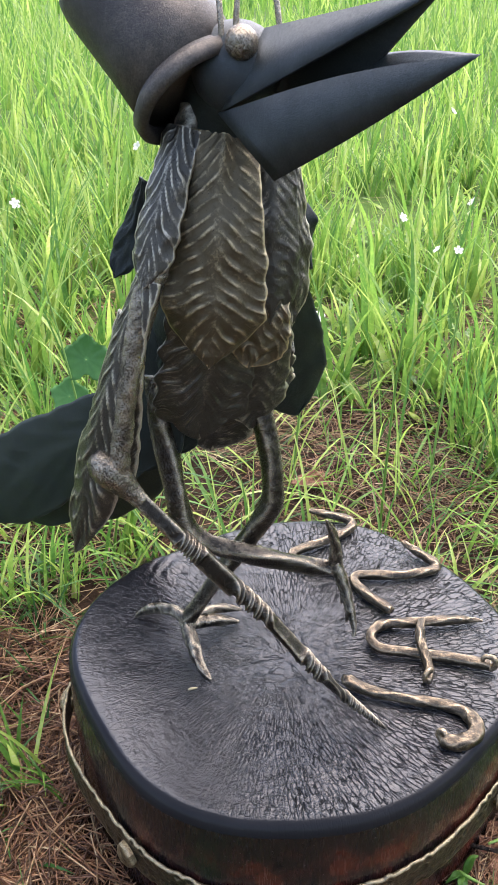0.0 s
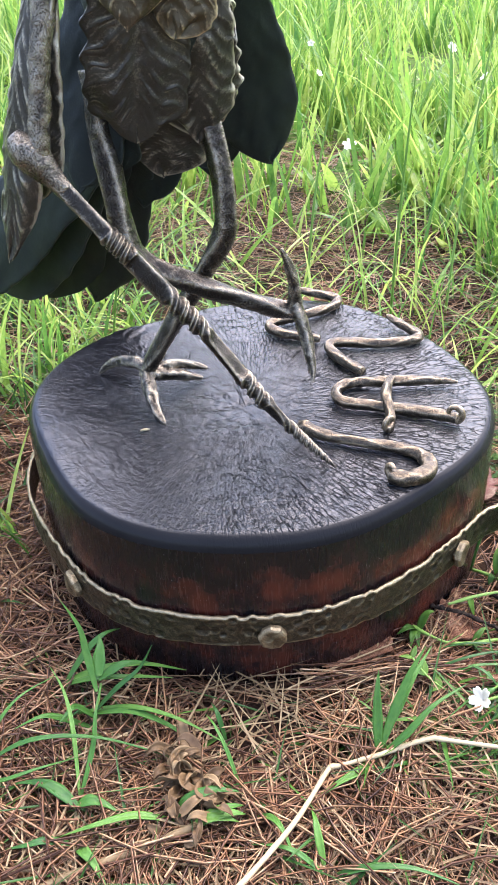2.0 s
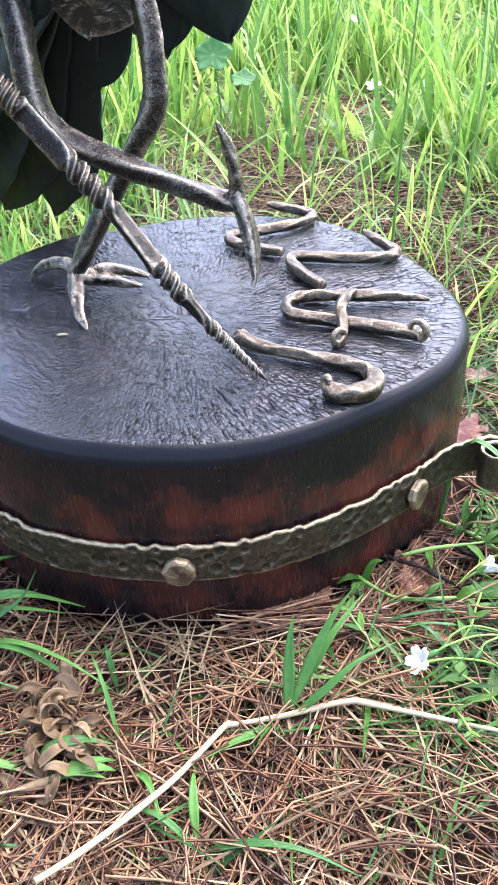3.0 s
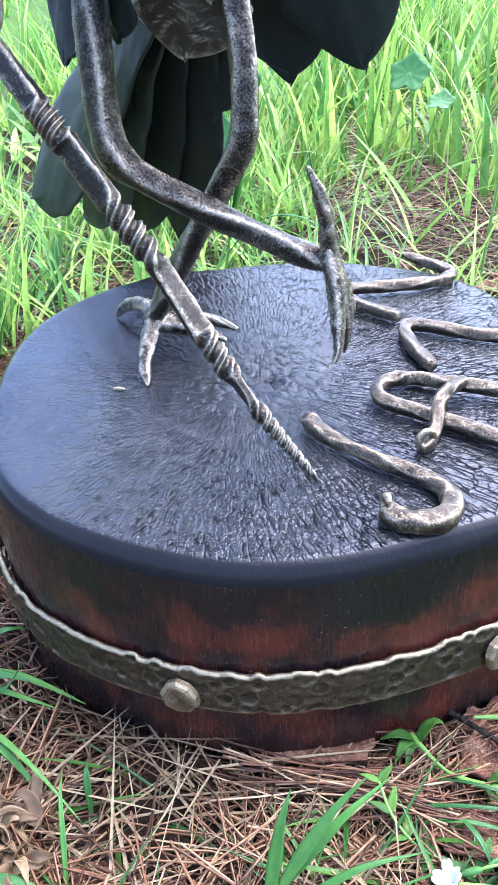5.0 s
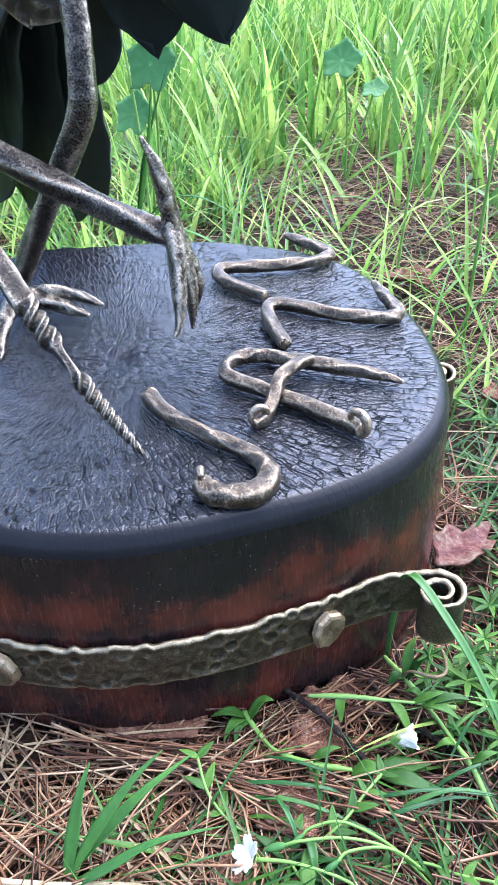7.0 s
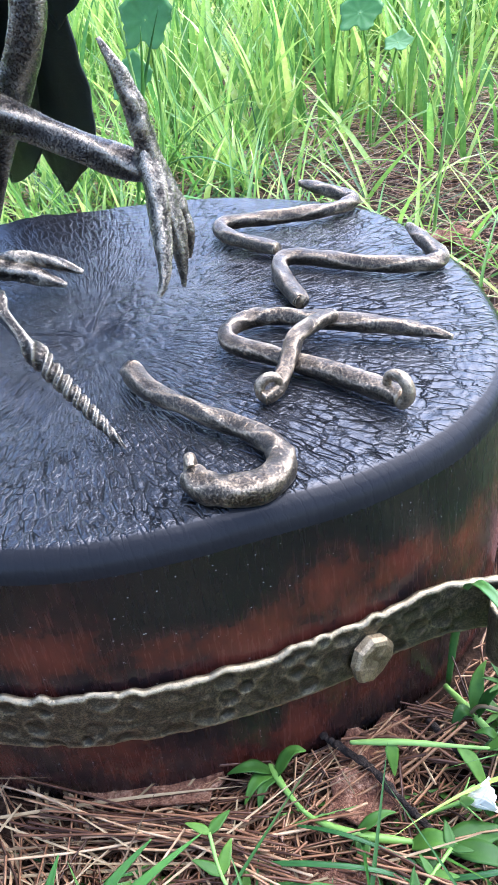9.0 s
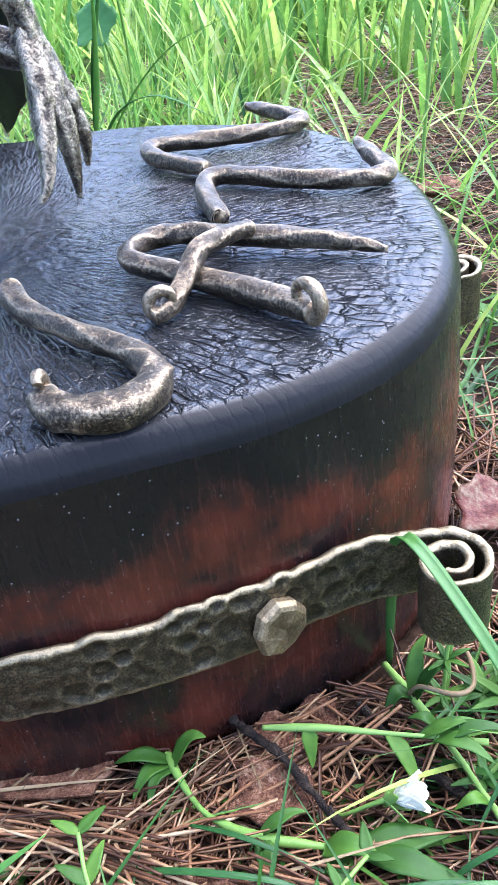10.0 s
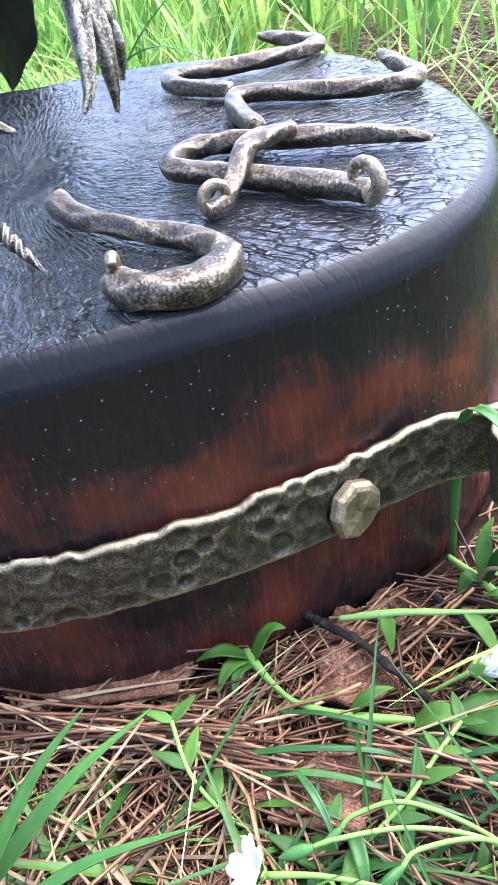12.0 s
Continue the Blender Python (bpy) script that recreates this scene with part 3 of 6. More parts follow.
    # bolts with faceted heads
    for deg, rise in ((-77.5, 0.0), (-22.3, 0.002), (-131.0, 0.0), (178.0, 0.0), (120.0, 0.0)):
        a = radians(deg)
        r = float(block_radius(a)) + 0.0025 + 0.007 * math.exp(-(((deg % 360) - 195) / 22) ** 2) + thick
        out = Vector((math.cos(a), math.sin(a), 0))
        side = Vector((-math.sin(a), math.cos(a), 0))
        c = Vector((CX, CY, 0)) + out * r + Vector((0, 0, z0 - 0.003 + rise + 0.016 * float(np.clip((CY + r * math.sin(a) - 0.45) / 0.17, 0, 1))))
        sh = Shape()
        rr = random.Random(int(deg) + 500)
        spin, stretch = rr.uniform(0, 1), rr.uniform(0.95, 1.1)
        rows = []
        for d, f in ((-0.004, 0.6), (0.0, 0.62), (0.0005, 1.0), (0.003, 1.03), (0.0046, 0.94), (0.0052, 0.8), (0.0053, 0.3)):
            row = []
            for j in range(9):
                q = 2 * math.pi * j / 9 + spin
                rad = 0.0092 * f * (1 + 0.05 * math.sin(3 * q + deg))
                row.append(c + out * (d + 0.0006 * math.sin(2 * q)) + side * (rad * math.cos(q)) + Vector((0, 0, rad * stretch * math.sin(q))))
            rows.append(row)
        sh.grid(rows, close=True, caps=True)
        part("bolt", sh, M_BOLT, band, "brass-coloured faceted bolt head", smooth=False)
    return plinth


wood_block()


# ---- the forged letters ----
def letter(name, label, strokes, curls=(), z=0.0055):
    ob = empty(name, label, "letter", "forged letters on the plinth")
    for i, (pts, lift) in enumerate(strokes):
        sh = Shape()
        sh.outward = True
        row = [(x, y, top_height(x, y) + z - 0.0006 + lift + dz, r * 0.88) for x, y, dz, r in pts]
        tube(sh, row, k=18, n=24, jitter=0.035, flat=0.92, square=0.35, seed=i * 3.7 + len(name))
        part("bent_bar" if i == 0 else "crossbar", sh, M_LETTER, ob)
    for (x, y, z1, heading, size, width, turns, sign) in curls:
        # a thinned end rolled up on itself, standing on its edge
        sh = Shape()
        sh.outward = True
        d = Vector((math.cos(radians(heading)), math.sin(radians(heading)), 0))
        row, p, h = [], Vector((x, y, top_height(x, y) + z1)), 0.0
        steps = 22
        for i in range(steps):
            f = i / (steps - 1)
            r = size * (1 - 0.5 * f)
            h += turns * 2 * math.pi / steps
            p = p + (d * math.cos(h) + Vector((0, 0, sign * math.sin(h)))) * (r * turns * 2 * math.pi / steps)
            row.append((*p, width * (1 - 0.45 * f)))
        tube(sh, row, k=3, n=12, jitter=0.06, flat=1.1, square=0.4, seed=size * 1000)
        part("curled_end", sh, M_LETTER, ob)
    return ob


R = 0.0043
letter("letter_j", "forged steel letter J bent from round bar, worn bright", [
    ([(0.0703, 0.4475, 0.001, 0.0042), (0.0713, 0.4445, 0.0005, 0.0052), (0.0865, 0.4365, 0, R), (0.1139, 0.4305, 0, R), (0.1326, 0.428, 0, R), (0.1480, 0.4225, 0, 0.005),
      (0.1550, 0.413, 0, 0.0056), (0.1540, 0.4025, 0, 0.006), (0.1465, 0.3965, 0, 0.006), (0.1375, 0.3945, 0, 0.0056), (0.1310, 0.397, 0.0003, 0.0052)], 0.0)],
    [(0.132, 0.396, 0.004, 128, 0.005, 0.0026, 0.62, 1)])
letter("letter_a", "forged steel letter A with tapered tip and curled feet", [
    ([(0.1765, 0.514, -0.001, 0.0014), (0.1655, 0.5135, 0, 0.003), (0.1531, 0.5115, 0.001, 0.0042), (0.1233, 0.507, 0.001, R), (0.1036, 0.5055, 0, 0.0046), (0.0925, 0.4995, 0, R),
      (0.0893, 0.488, 0, R), (0.0961, 0.479, 0, R), (0.1158, 0.4765, 0, R), (0.1393, 0.4735, 0, 0.0046), (0.161, 0.4695, 0.0005, 0.0046), (0.1745, 0.466, 0.0005, 0.0042)], 0.0),
    ([(0.1285, 0.506, 0.0045, 0.0034), (0.126, 0.494, 0.0065, 0.0038), (0.1252, 0.481, 0.0075, 0.004), (0.128, 0.468, 0.004, 0.0038), (0.1295, 0.456, 0, 0.0036), (0.127, 0.4495, -0.001, 0.0034)], 0.0)],
    [(0.1725, 0.466, 0.003, -15, 0.0064, 0.0024, 0.9, 1), (0.1285, 0.4535, 0.002, 225, 0.005, 0.0021, 0.95, 1)])
ZA = [(0.1225, 0.6045, 0.002, 0.0022), (0.1325, 0.5945, 0.001, 0.004), (0.146, 0.582, 0, 0.0046), (0.1478, 0.5745, 0, R), (0.1405, 0.5695, 0, R), (0.1189, 0.5635, 0, R), (0.0925, 0.562, 0, R),
      (0.0815, 0.5605, 0, R), (0.0785, 0.553, 0, R), (0.0884, 0.538, 0, 0.0046), (0.1045, 0.5225, 0, 0.0042), (0.1065, 0.5205, 0, 0.003)]
letter("letter_z", "forged steel letter Z bent from round bar", [(ZA, 0.0)])
ZB = [(0.0405, 0.647, 0.002, 0.0022), (0.055, 0.644, 0.001, 0.004), (0.0745, 0.638, 0, 0.0046), (0.0795, 0.631, 0, R), (0.0745, 0.62, 0, R), (0.0538, 0.6045, 0, R), (0.034, 0.5925, 0, R),
      (0.027, 0.5865, 0, R), (0.0285, 0.579, 0, R), (0.0407, 0.5715, 0, 0.0046), (0.067, 0.5665, 0, 0.0042), (0.0695, 0.566, 0, 0.0028)]
letter("letter_z", "forged steel letter Z bent from round bar", [(ZB, 0.0)])


# ---- the walking cane ----
def cane():
    ob = empty("walking_cane", "twisted forged steel cane with a bulbous grip leaning on the plinth", "cane")
    sh = Shape()
    line = np.array([(-0.0735, 0.4075, 0.3285), (-0.0535, 0.407, 0.3052), (-0.0325, 0.4065, 0.281), (-0.007, 0.4065, 0.252), (0.018, 0.4065, 0.2235), (0.044, 0.406, 0.1885), (0.067, 0.4055, 0.162), (0.096, 0.4065, 0.1325)])
    a, b = line[0], line[-1]
    n, rows_k = 60, 8
    bar = spline([tuple(p) for p in line], 30)
    along = (bar[:, 0] - a[0]) / (b[0] - a[0])
    pts, ang = [], 1.1
    for i in range(n + 1):
        s = i / n
        p = [np.interp(s, along, bar[:, c]) for c in range(3)]
        r = float(np.interp(s, (0, 0.17, 0.22, 0.3, 0.36, 0.55, 0.62, 0.76, 0.83, 0.95, 1.0), (0.0048, 0.0047, 0.0052, 0.006, 0.0061, 0.0054, 0.0054, 0.0047, 0.0037, 0.0022, 0.0006)))
        pts.append((*p, r))
    tw, fl = [], []
    for i in range(n * rows_k + 1):
        s = i / (n * rows_k)
        rate = sum(turns * 2 * math.pi / (1.8128 * w * n * rows_k) * math.exp(-((s - c) / w) ** 4) for c, w, turns in ((0.245, 0.032, 1.5), (0.465, 0.06, 1.75), (0.695, 0.04, 1.25), (0.9, 0.085, 4.0)))
        ang += rate + 1.6 / (n * rows_k)
        tw.append(ang)
        fl.append(float(np.interp(s, (0, 0.18, 0.23, 0.3, 1.0), (0.95, 0.9, 0.6, 0.36, 0.4))) + 0.3 * min(1.0, rate / 0.06))
    tube(sh, pts, k=rows_k, n=28, jitter=0.03, twist=tw, square=0.95, flat=fl)
    part("shaft", sh, M_CANE, ob)
    # bulb of the grip
    sh = Shape()
    d = (a - b) / np.linalg.norm(a - b)
    g = [(*(a - d * 0.022), 0.0052), (*(a - d * 0.012), 0.0066), (*a, 0.0094), (*(a + d * 0.009), 0.0098), (*(a + d * 0.0165), 0.006), (*(a + d * 0.018), 0.002)]
    tube(sh, g, k=6, n=18, jitter=0.04)
    part("grip", sh, M_IRON, ob, "dark rounded grip")
    return ob


cane()


def straw_bit(x, y, turn, length, label):
    """A crumb of dry straw on the wood."""
    sh = Shape()
    z = top_height(x, y) + 0.0012
    c, s_ = math.cos(turn) * length / 2, math.sin(turn) * length / 2
    tube(sh, [(x - c, y - s_, z, 0.0005), (x - c * 0.3, y - s_ * 0.2, z + 0.0004, 0.0011), (x + c * 0.4, y + s_ * 0.5, z + 0.0003, 0.001), (x + c, y + s_, z, 0.0004)], k=4, n=7, jitter=0.2)
    return tagged(part("straw_bit", sh, M_PALE), label, "straw")


straw_bit(-0.0405, 0.4344, 0.35, 0.007, "tiny pale bit of straw lying on the black wood")


# ---- the crow statue, one mesh ----
IRON, SHEET, FEATHER, CHEST, BEAK = range(5)


def crow():
    sh = Shape()
    front = (0.1, -1, 0.12)
    # trunk under the feathers
    tube(sh, [(-0.03, 0.5, 0.335, 0.012), (-0.03, 0.497, 0.355, 0.03), (-0.022, 0.487, 0.40, 0.04), (-0.016, 0.478, 0.45, 0.036), (-0.012, 0.465, 0.5, 0.025), (-0.008, 0.45, 0.535, 0.021), (-0.006, 0.445, 0.552, 0.012)], k=7, n=22, jitter=0.03, flat=0.85, slot=SHEET)
    # breast and belly feathers, lower ones first
    plate(sh, (-0.006, 0.498, 0.375), (-0.031, 0.51, 0.289), 0.058, (0.35, -1, 0.0), ridges=12, slot=FEATHER, seed=1.0, cup=0.1, nu=150, depth=0.0012, point=0.7)
    plate(sh, (-0.048, 0.47, 0.38), (-0.05, 0.482, 0.3), 0.03, (-0.3, -1, 0.1), ridges=7, slot=SHEET, seed=2.0)
    plate(sh, (-0.016, 0.45, 0.43), (-0.032, 0.464, 0.327), 0.06, (0.4, -1, 0.12), ridges=10, depth=0.0013, start=0.85, point=0.86, slot=FEATHER, seed=3.0, cup=0.1, nu=260, nv=44, scallop=0.05, crumple=0.006, rib=-0.0025, crest=0.08)
    plate(sh, (0.01, 0.47, 0.415), (-0.001, 0.492, 0.318), 0.046, (0.4, -1, 0.1), ridges=9, depth=0.0012, start=0.8, point=0.8, slot=FEATHER, seed=4.0, nu=120, nv=26)
    plate(sh, (0.022, 0.484, 0.396), (0.0065, 0.503, 0.327), 0.028, (0.3, -1, 0.1), ridges=7, depth=0.0016, start=0.3, point=0.8, slot=FEATHER, seed=5.0, fray=0.2, scallop=0.09, nu=120, nv=26, crumple=0.006)
    plate(sh, (-0.008, 0.44, 0.512), (-0.019, 0.426, 0.389), 0.057, (0.02, -1, 0.12), sag=0.008, ridges=15, depth=0.0011, start=0.55, point=0.76, slot=CHEST, seed=6.0, nu=240, nv=44, cup=0.22, scallop=0.0, tipform=1.15)
    plate(sh, (0.014, 0.452, 0.505), (0.014, 0.444, 0.412), 0.033, (0.3, -1, 0.1), sag=0.004, ridges=12, depth=0.001, start=0.8, point=0.8, slot=FEATHER, seed=7.0, nu=190, nv=30, cup=0.35, scallop=0.04, crumple=0.006)
    plate(sh, (0.015, 0.449, 0.432), (0.002, 0.444, 0.385), 0.038, (0.15, -1, 0.12), sag=0.003, ridges=6, depth=0.0011, start=0.5, point=0.7, slot=CHEST, seed=14.0, nu=150, nv=34, cup=0.15, scallop=0.07, crumple=0.005)
    plate(sh, (0.024, 0.464, 0.49), (0.026, 0.462, 0.405), 0.026, (0.9, -1, 0.1), ridges=8, slot=FEATHER, seed=8.0, depth=0.0012)
    plate(sh, (-0.014, 0.448, 0.528), (-0.006, 0.44, 0.468), 0.034, front, ridges=6, slot=FEATHER, seed=9.0, depth=0.001)
    # arm: sleeve of feathers, then the feathered forearm that holds the cane
    tube(sh, [(-0.026, 0.45, 0.523, 0.006), (-0.031, 0.443, 0.505, 0.008), (-0.04, 0.433, 0.475, 0.0085), (-0.046, 0.424, 0.446, 0.008), (-0.048, 0.421, 0.441, 0.004)], k=8, n=16, jitter=0.14, flat=0.8, slot=FEATHER)
    plate(sh, (-0.03, 0.44, 0.515), (-0.05, 0.414, 0.441), 0.024, (-0.35, -1, 0.1), ridges=8, depth=0.0012, start=0.8, cup=0.5, slot=FEATHER, seed=10.0, nu=200, nv=34)
    tube(sh, [(-0.046, 0.424, 0.446, 0.008), (-0.054, 0.418, 0.42, 0.0072), (-0.062, 0.412, 0.385, 0.006), (-0.067, 0.409, 0.355, 0.0058), (-0.071, 0.407, 0.332, 0.006)], k=8, n=14, jitter=0.08, slot=IRON)
    plate(sh, (-0.05, 0.418, 0.444), (-0.108, 0.416, 0.268), 0.036, (-0.75, -1, 0.1), sag=0.006, bend=-0.004, ridges=13, depth=0.0016, start=0.5, point=0.72, cup=0.45, slot=FEATHER, seed=11.0, nu=260, nv=34, crumple=0.007)
    plate(sh, (-0.06, 0.425, 0.42), (-0.085, 0.43, 0.3), 0.032, (-0.4, -1, 0.0), ridges=10, start=0.6, slot=FEATHER, seed=12.0)
    # dark coat-like wings and tail behind
    back = (0.1, -1, 0.25)
    for top, tip, w, fc, sd in (
            ((0.012, 0.5, 0.44), (0.029, 0.6, 0.27), 0.064, (0.6, -1, -0.4), 20.0), ((0.0, 0.51, 0.43), (-0.014, 0.592, 0.262), 0.056, (0.2, -1, -0.4), 21.0),
            ((-0.025, 0.52, 0.4), (-0.075, 0.6, 0.235), 0.056, (0.1, -1, -0.1), 22.0), ((-0.045, 0.535, 0.36), (-0.15, 0.657, 0.122), 0.064, (0.1, -1, 0.1), 23.0),
            ((-0.055, 0.535, 0.35), (-0.193, 0.65, 0.127), 0.066, back, 24.0), ((-0.055, 0.53, 0.335), (-0.232, 0.64, 0.137), 0.074, (-0.1, -1, 0.4), 25.0),
            ((-0.06, 0.53, 0.325), (-0.278, 0.632, 0.15), 0.08, (-0.1, -1, 0.5), 26.0), ((-0.048, 0.475, 0.44), (-0.075, 0.47, 0.29), 0.055, (-0.3, -1, 0), 27.0),
            ((-0.06, 0.488, 0.478), (-0.084, 0.494, 0.418), 0.02, (-0.6, -1, 0), 28.0), ((0.018, 0.49, 0.50), (0.036, 0.51, 0.42), 0.03, (1, -0.8, 0), 29.0)):
        plate(sh, top, tip, w, fc, sag=-0.004, cup=0.12, ridges=7, depth=0.0007, start=0.4, point=0.74, fray=0.05, scallop=0.012, slot=SHEET, seed=sd, nu=90, nv=24, crumple=0.007)
    # standing leg
    tube(sh, [(-0.002, 0.5, 0.36, 0.0086), (0.003, 0.5, 0.335, 0.0073), (0.011, 0.495, 0.3, 0.0065), (0.014, 0.491, 0.272, 0.0067), (0.012, 0.49, 0.256, 0.0072), (0.0, 0.489, 0.234, 0.0065), (-0.025, 0.487, 0.195, 0.0060), (-0.046, 0.486, 0.16, 0.0053), (-0.051, 0.486, 0.15, 0.0052)], k=14, n=24, jitter=0.025, square=0.5, slot=IRON)
    toe = [[(-0.05, 0.487, 0.152, 0.0052), (-0.062, 0.494, 0.153, 0.0045), (-0.077, 0.501, 0.149, 0.0039), (-0.089, 0.504, 0.142, 0.0030), (-0.096, 0.505, 0.135, 0.0009)],
           [(-0.051, 0.486, 0.15, 0.0052), (-0.047, 0.474, 0.146, 0.0045), (-0.041, 0.461, 0.14, 0.0039), (-0.035, 0.452, 0.135, 0.0030), (-0.0285, 0.444, 0.133, 0.0009)],
           [(-0.05, 0.486, 0.148, 0.0047), (-0.038, 0.492, 0.146, 0.0041), (-0.026, 0.499, 0.141, 0.0036), (-0.013, 0.503, 0.137, 0.0010)],
           [(-0.05, 0.487, 0.148, 0.0047), (-0.038, 0.5, 0.149, 0.0040), (-0.026, 0.509, 0.145, 0.0034), (-0.012, 0.515, 0.139, 0.0010)]]
    for i, t in enumerate(toe):
        tube(sh, t, k=10, n=16, jitter=0.11, square=0.5, slot=IRON, seed=i * 9.0)
    ball(sh, (-0.05, 0.4865, 0.149), 0.0075, 9, (1, 1, 0.8), IRON)
    # crossed leg
    tube(sh, [(-0.058, 0.482, 0.36, 0.0095), (-0.056, 0.473, 0.325, 0.0079), (-0.05, 0.463, 0.29, 0.0071), (-0.045, 0.458, 0.265, 0.0071), (-0.039, 0.457, 0.252, 0.0074), (-0.026, 0.461, 0.242, 0.0065), (0.01, 0.475, 0.222, 0.0060), (0.045, 0.487, 0.206, 0.0057), (0.059, 0.491, 0.202, 0.0052)], k=14, n=24, jitter=0.025, square=0.5, slot=IRON)
    foot = [[(0.0590, 0.491, 0.2, 0.0051), (0.0595, 0.489, 0.216, 0.0044), (0.0570, 0.486, 0.235, 0.0032), (0.0515, 0.482, 0.251, 0.0009)],
            [(0.0590, 0.49, 0.208, 0.0051), (0.0650, 0.4845, 0.195, 0.0040), (0.0705, 0.477, 0.178, 0.0033), (0.0740, 0.4705, 0.167, 0.0019), (0.0740, 0.465, 0.161, 0.0008)],
            [(0.0590, 0.492, 0.204, 0.0046), (0.0665, 0.489, 0.188, 0.0039), (0.0710, 0.487, 0.172, 0.0029), (0.0695, 0.488, 0.155, 0.0009)],
            [(0.0580, 0.494, 0.204, 0.0046), (0.0640, 0.496, 0.19, 0.0037), (0.0675, 0.4985, 0.176, 0.0029), (0.0660, 0.499, 0.163, 0.0009)]]
    for i, t in enumerate(foot):
        tube(sh, t, k=10, n=16, jitter=0.1, square=0.5, slot=IRON, seed=40 + i * 9.0)
    # head
    ball(sh, (-0.002, 0.442, 0.541), 0.0225, 12, (1, 1, 0.95), BEAK)
    ball(sh, (0.002, 0.422, 0.5535), 0.0078, 12, (1, 1, 1), IRON)
    ball(sh, (0.02, 0.442, 0.552), 0.0078, 10, (1, 1, 1), IRON)
    # mandibles: folded sheet, open
    def mandible(root_l, root_r, keel, tip, bow, th=0.0015):
        rl, rr, kl, tp = (np.array(p, float) for p in (root_l, root_r, keel, tip))
        rows = []
        for i in range(25):
            s = i / 24
            k = s ** 0.9
            a, b, c = (p + (tp - p) * k for p in (rl, rr, kl))
            lift = np.array((0, 0, bow * math.sin(math.pi * s)))
            m = lambda p, q, f: p * (1 - f) + q * f
            out = [a + lift, m(a, c, 0.5), c - lift * 0.4, m(c, b, 0.5), b + lift]
            mid = (a + b) / 2
            inn = [p + (mid - p) / (np.linalg.norm(mid - p) + 1e-6) * min(th, 0.5 * np.linalg.norm(mid - p)) for p in out]
            rows.append(out + inn[::-1])
        sh.grid(rows, close=True, slot=BEAK, caps=True)

    mandible((-0.01, 0.424, 0.523), (0.04, 0.45, 0.54), (0.018, 0.4, 0.497), (0.0945, 0.336, 0.5555), 0.004)
    mandible((-0.008, 0.422, 0.5245), (0.0325, 0.4488, 0.5043), (0.012, 0.43, 0.559), (0.0842, 0.362, 0.577), 0.0)
    # wire lashes behind the eyes
    for x, y, z, dx in ((-0.0076, 0.428, 0.555, -0.003), (-0.0012, 0.43, 0.558, 0.003), (0.019, 0.43, 0.558, -0.007)):
        tube(sh, [(x, y, z, 0.0015), (x + dx * 0.3, y + 0.002, z + 0.014, 0.0014), (x + dx, y + 0.008, z + 0.03, 0.0012)], k=6, n=8, jitter=0, slot=IRON)
    ob = part("crow_statue", sh, [M_IRON, M_SHEET, M_FEATHER, M_CHEST, M_BEAK])
    return tagged(ob, "forged metal crow statue with open beak standing on the plinth", "statue")


crow()


def top_hat():
    """A brimless-looking hat that flares to its crown, tilted back."""
    c0, ax = Vector((-0.0215, 0.444, 0.5285)), Vector((-0.55, 0.46, 0.68)).normalized()
    u = ax.cross(Vector((0, 1, 0.3))).normalized()
    w = ax.cross(u)
    prof = [(0.004, 0.0275), (-0.002, 0.029), (-0.0035, 0.032), (-0.001, 0.0345), (0.004, 0.0345), (0.006, 0.032), (0.008, 0.0308), (0.03, 0.0318), (0.055, 0.0338), (0.07, 0.0348), (0.0755, 0.0342), (0.078, 0.032), (0.0785, 0.02), (0.0785, 0.004)]
    hat = empty("top_hat", "small brown metal top hat tilted back on the crow", "hat")
    for name, ring in (("brim", prof[:7]), ("crown", prof[6:])):
        sh = Shape()
        rows = []
        for d, r in ring:
            rows.append([c0 + ax * d + u * (r * (1 + 0.012 * math.sin(3 * a + d * 60)) * math.cos(a)) + w * (r * math.sin(a)) for a in (2 * math.pi * j / 64 for j in range(64))])
        sh.grid(rows, close=True, caps=name == "crown")
        part(name, sh, M_HAT, hat)
    return hat


top_hat()


# ---- plants and litter ----
def mesh_np(name, verts, quads, material, smooth=True):
    me = bpy.data.meshes.new(name)
    me.vertices.add(len(verts))
    me.vertices.foreach_set("co", np.ascontiguousarray(verts, dtype=np.float32).ravel())
    me.loops.add(quads.size)
    me.loops.foreach_set("vertex_index", np.ascontiguousarray(quads, dtype=np.int32).ravel())
    me.polygons.add(len(quads))
    me.polygons.foreach_set("loop_start", np.arange(0, quads.size, 4, dtype=np.int32))
    me.polygons.foreach_set("use_smooth", np.full(len(quads), smooth))
    me.materials.append(material)
    me.update(calc_edges=True)
    me.validate()
    return me


def outside_block(x, y, gap=0.006):
    a = np.arctan2(y - CY, x - CX)
    return np.hypot(x - CX, y - CY) > block_radius(a) + gap


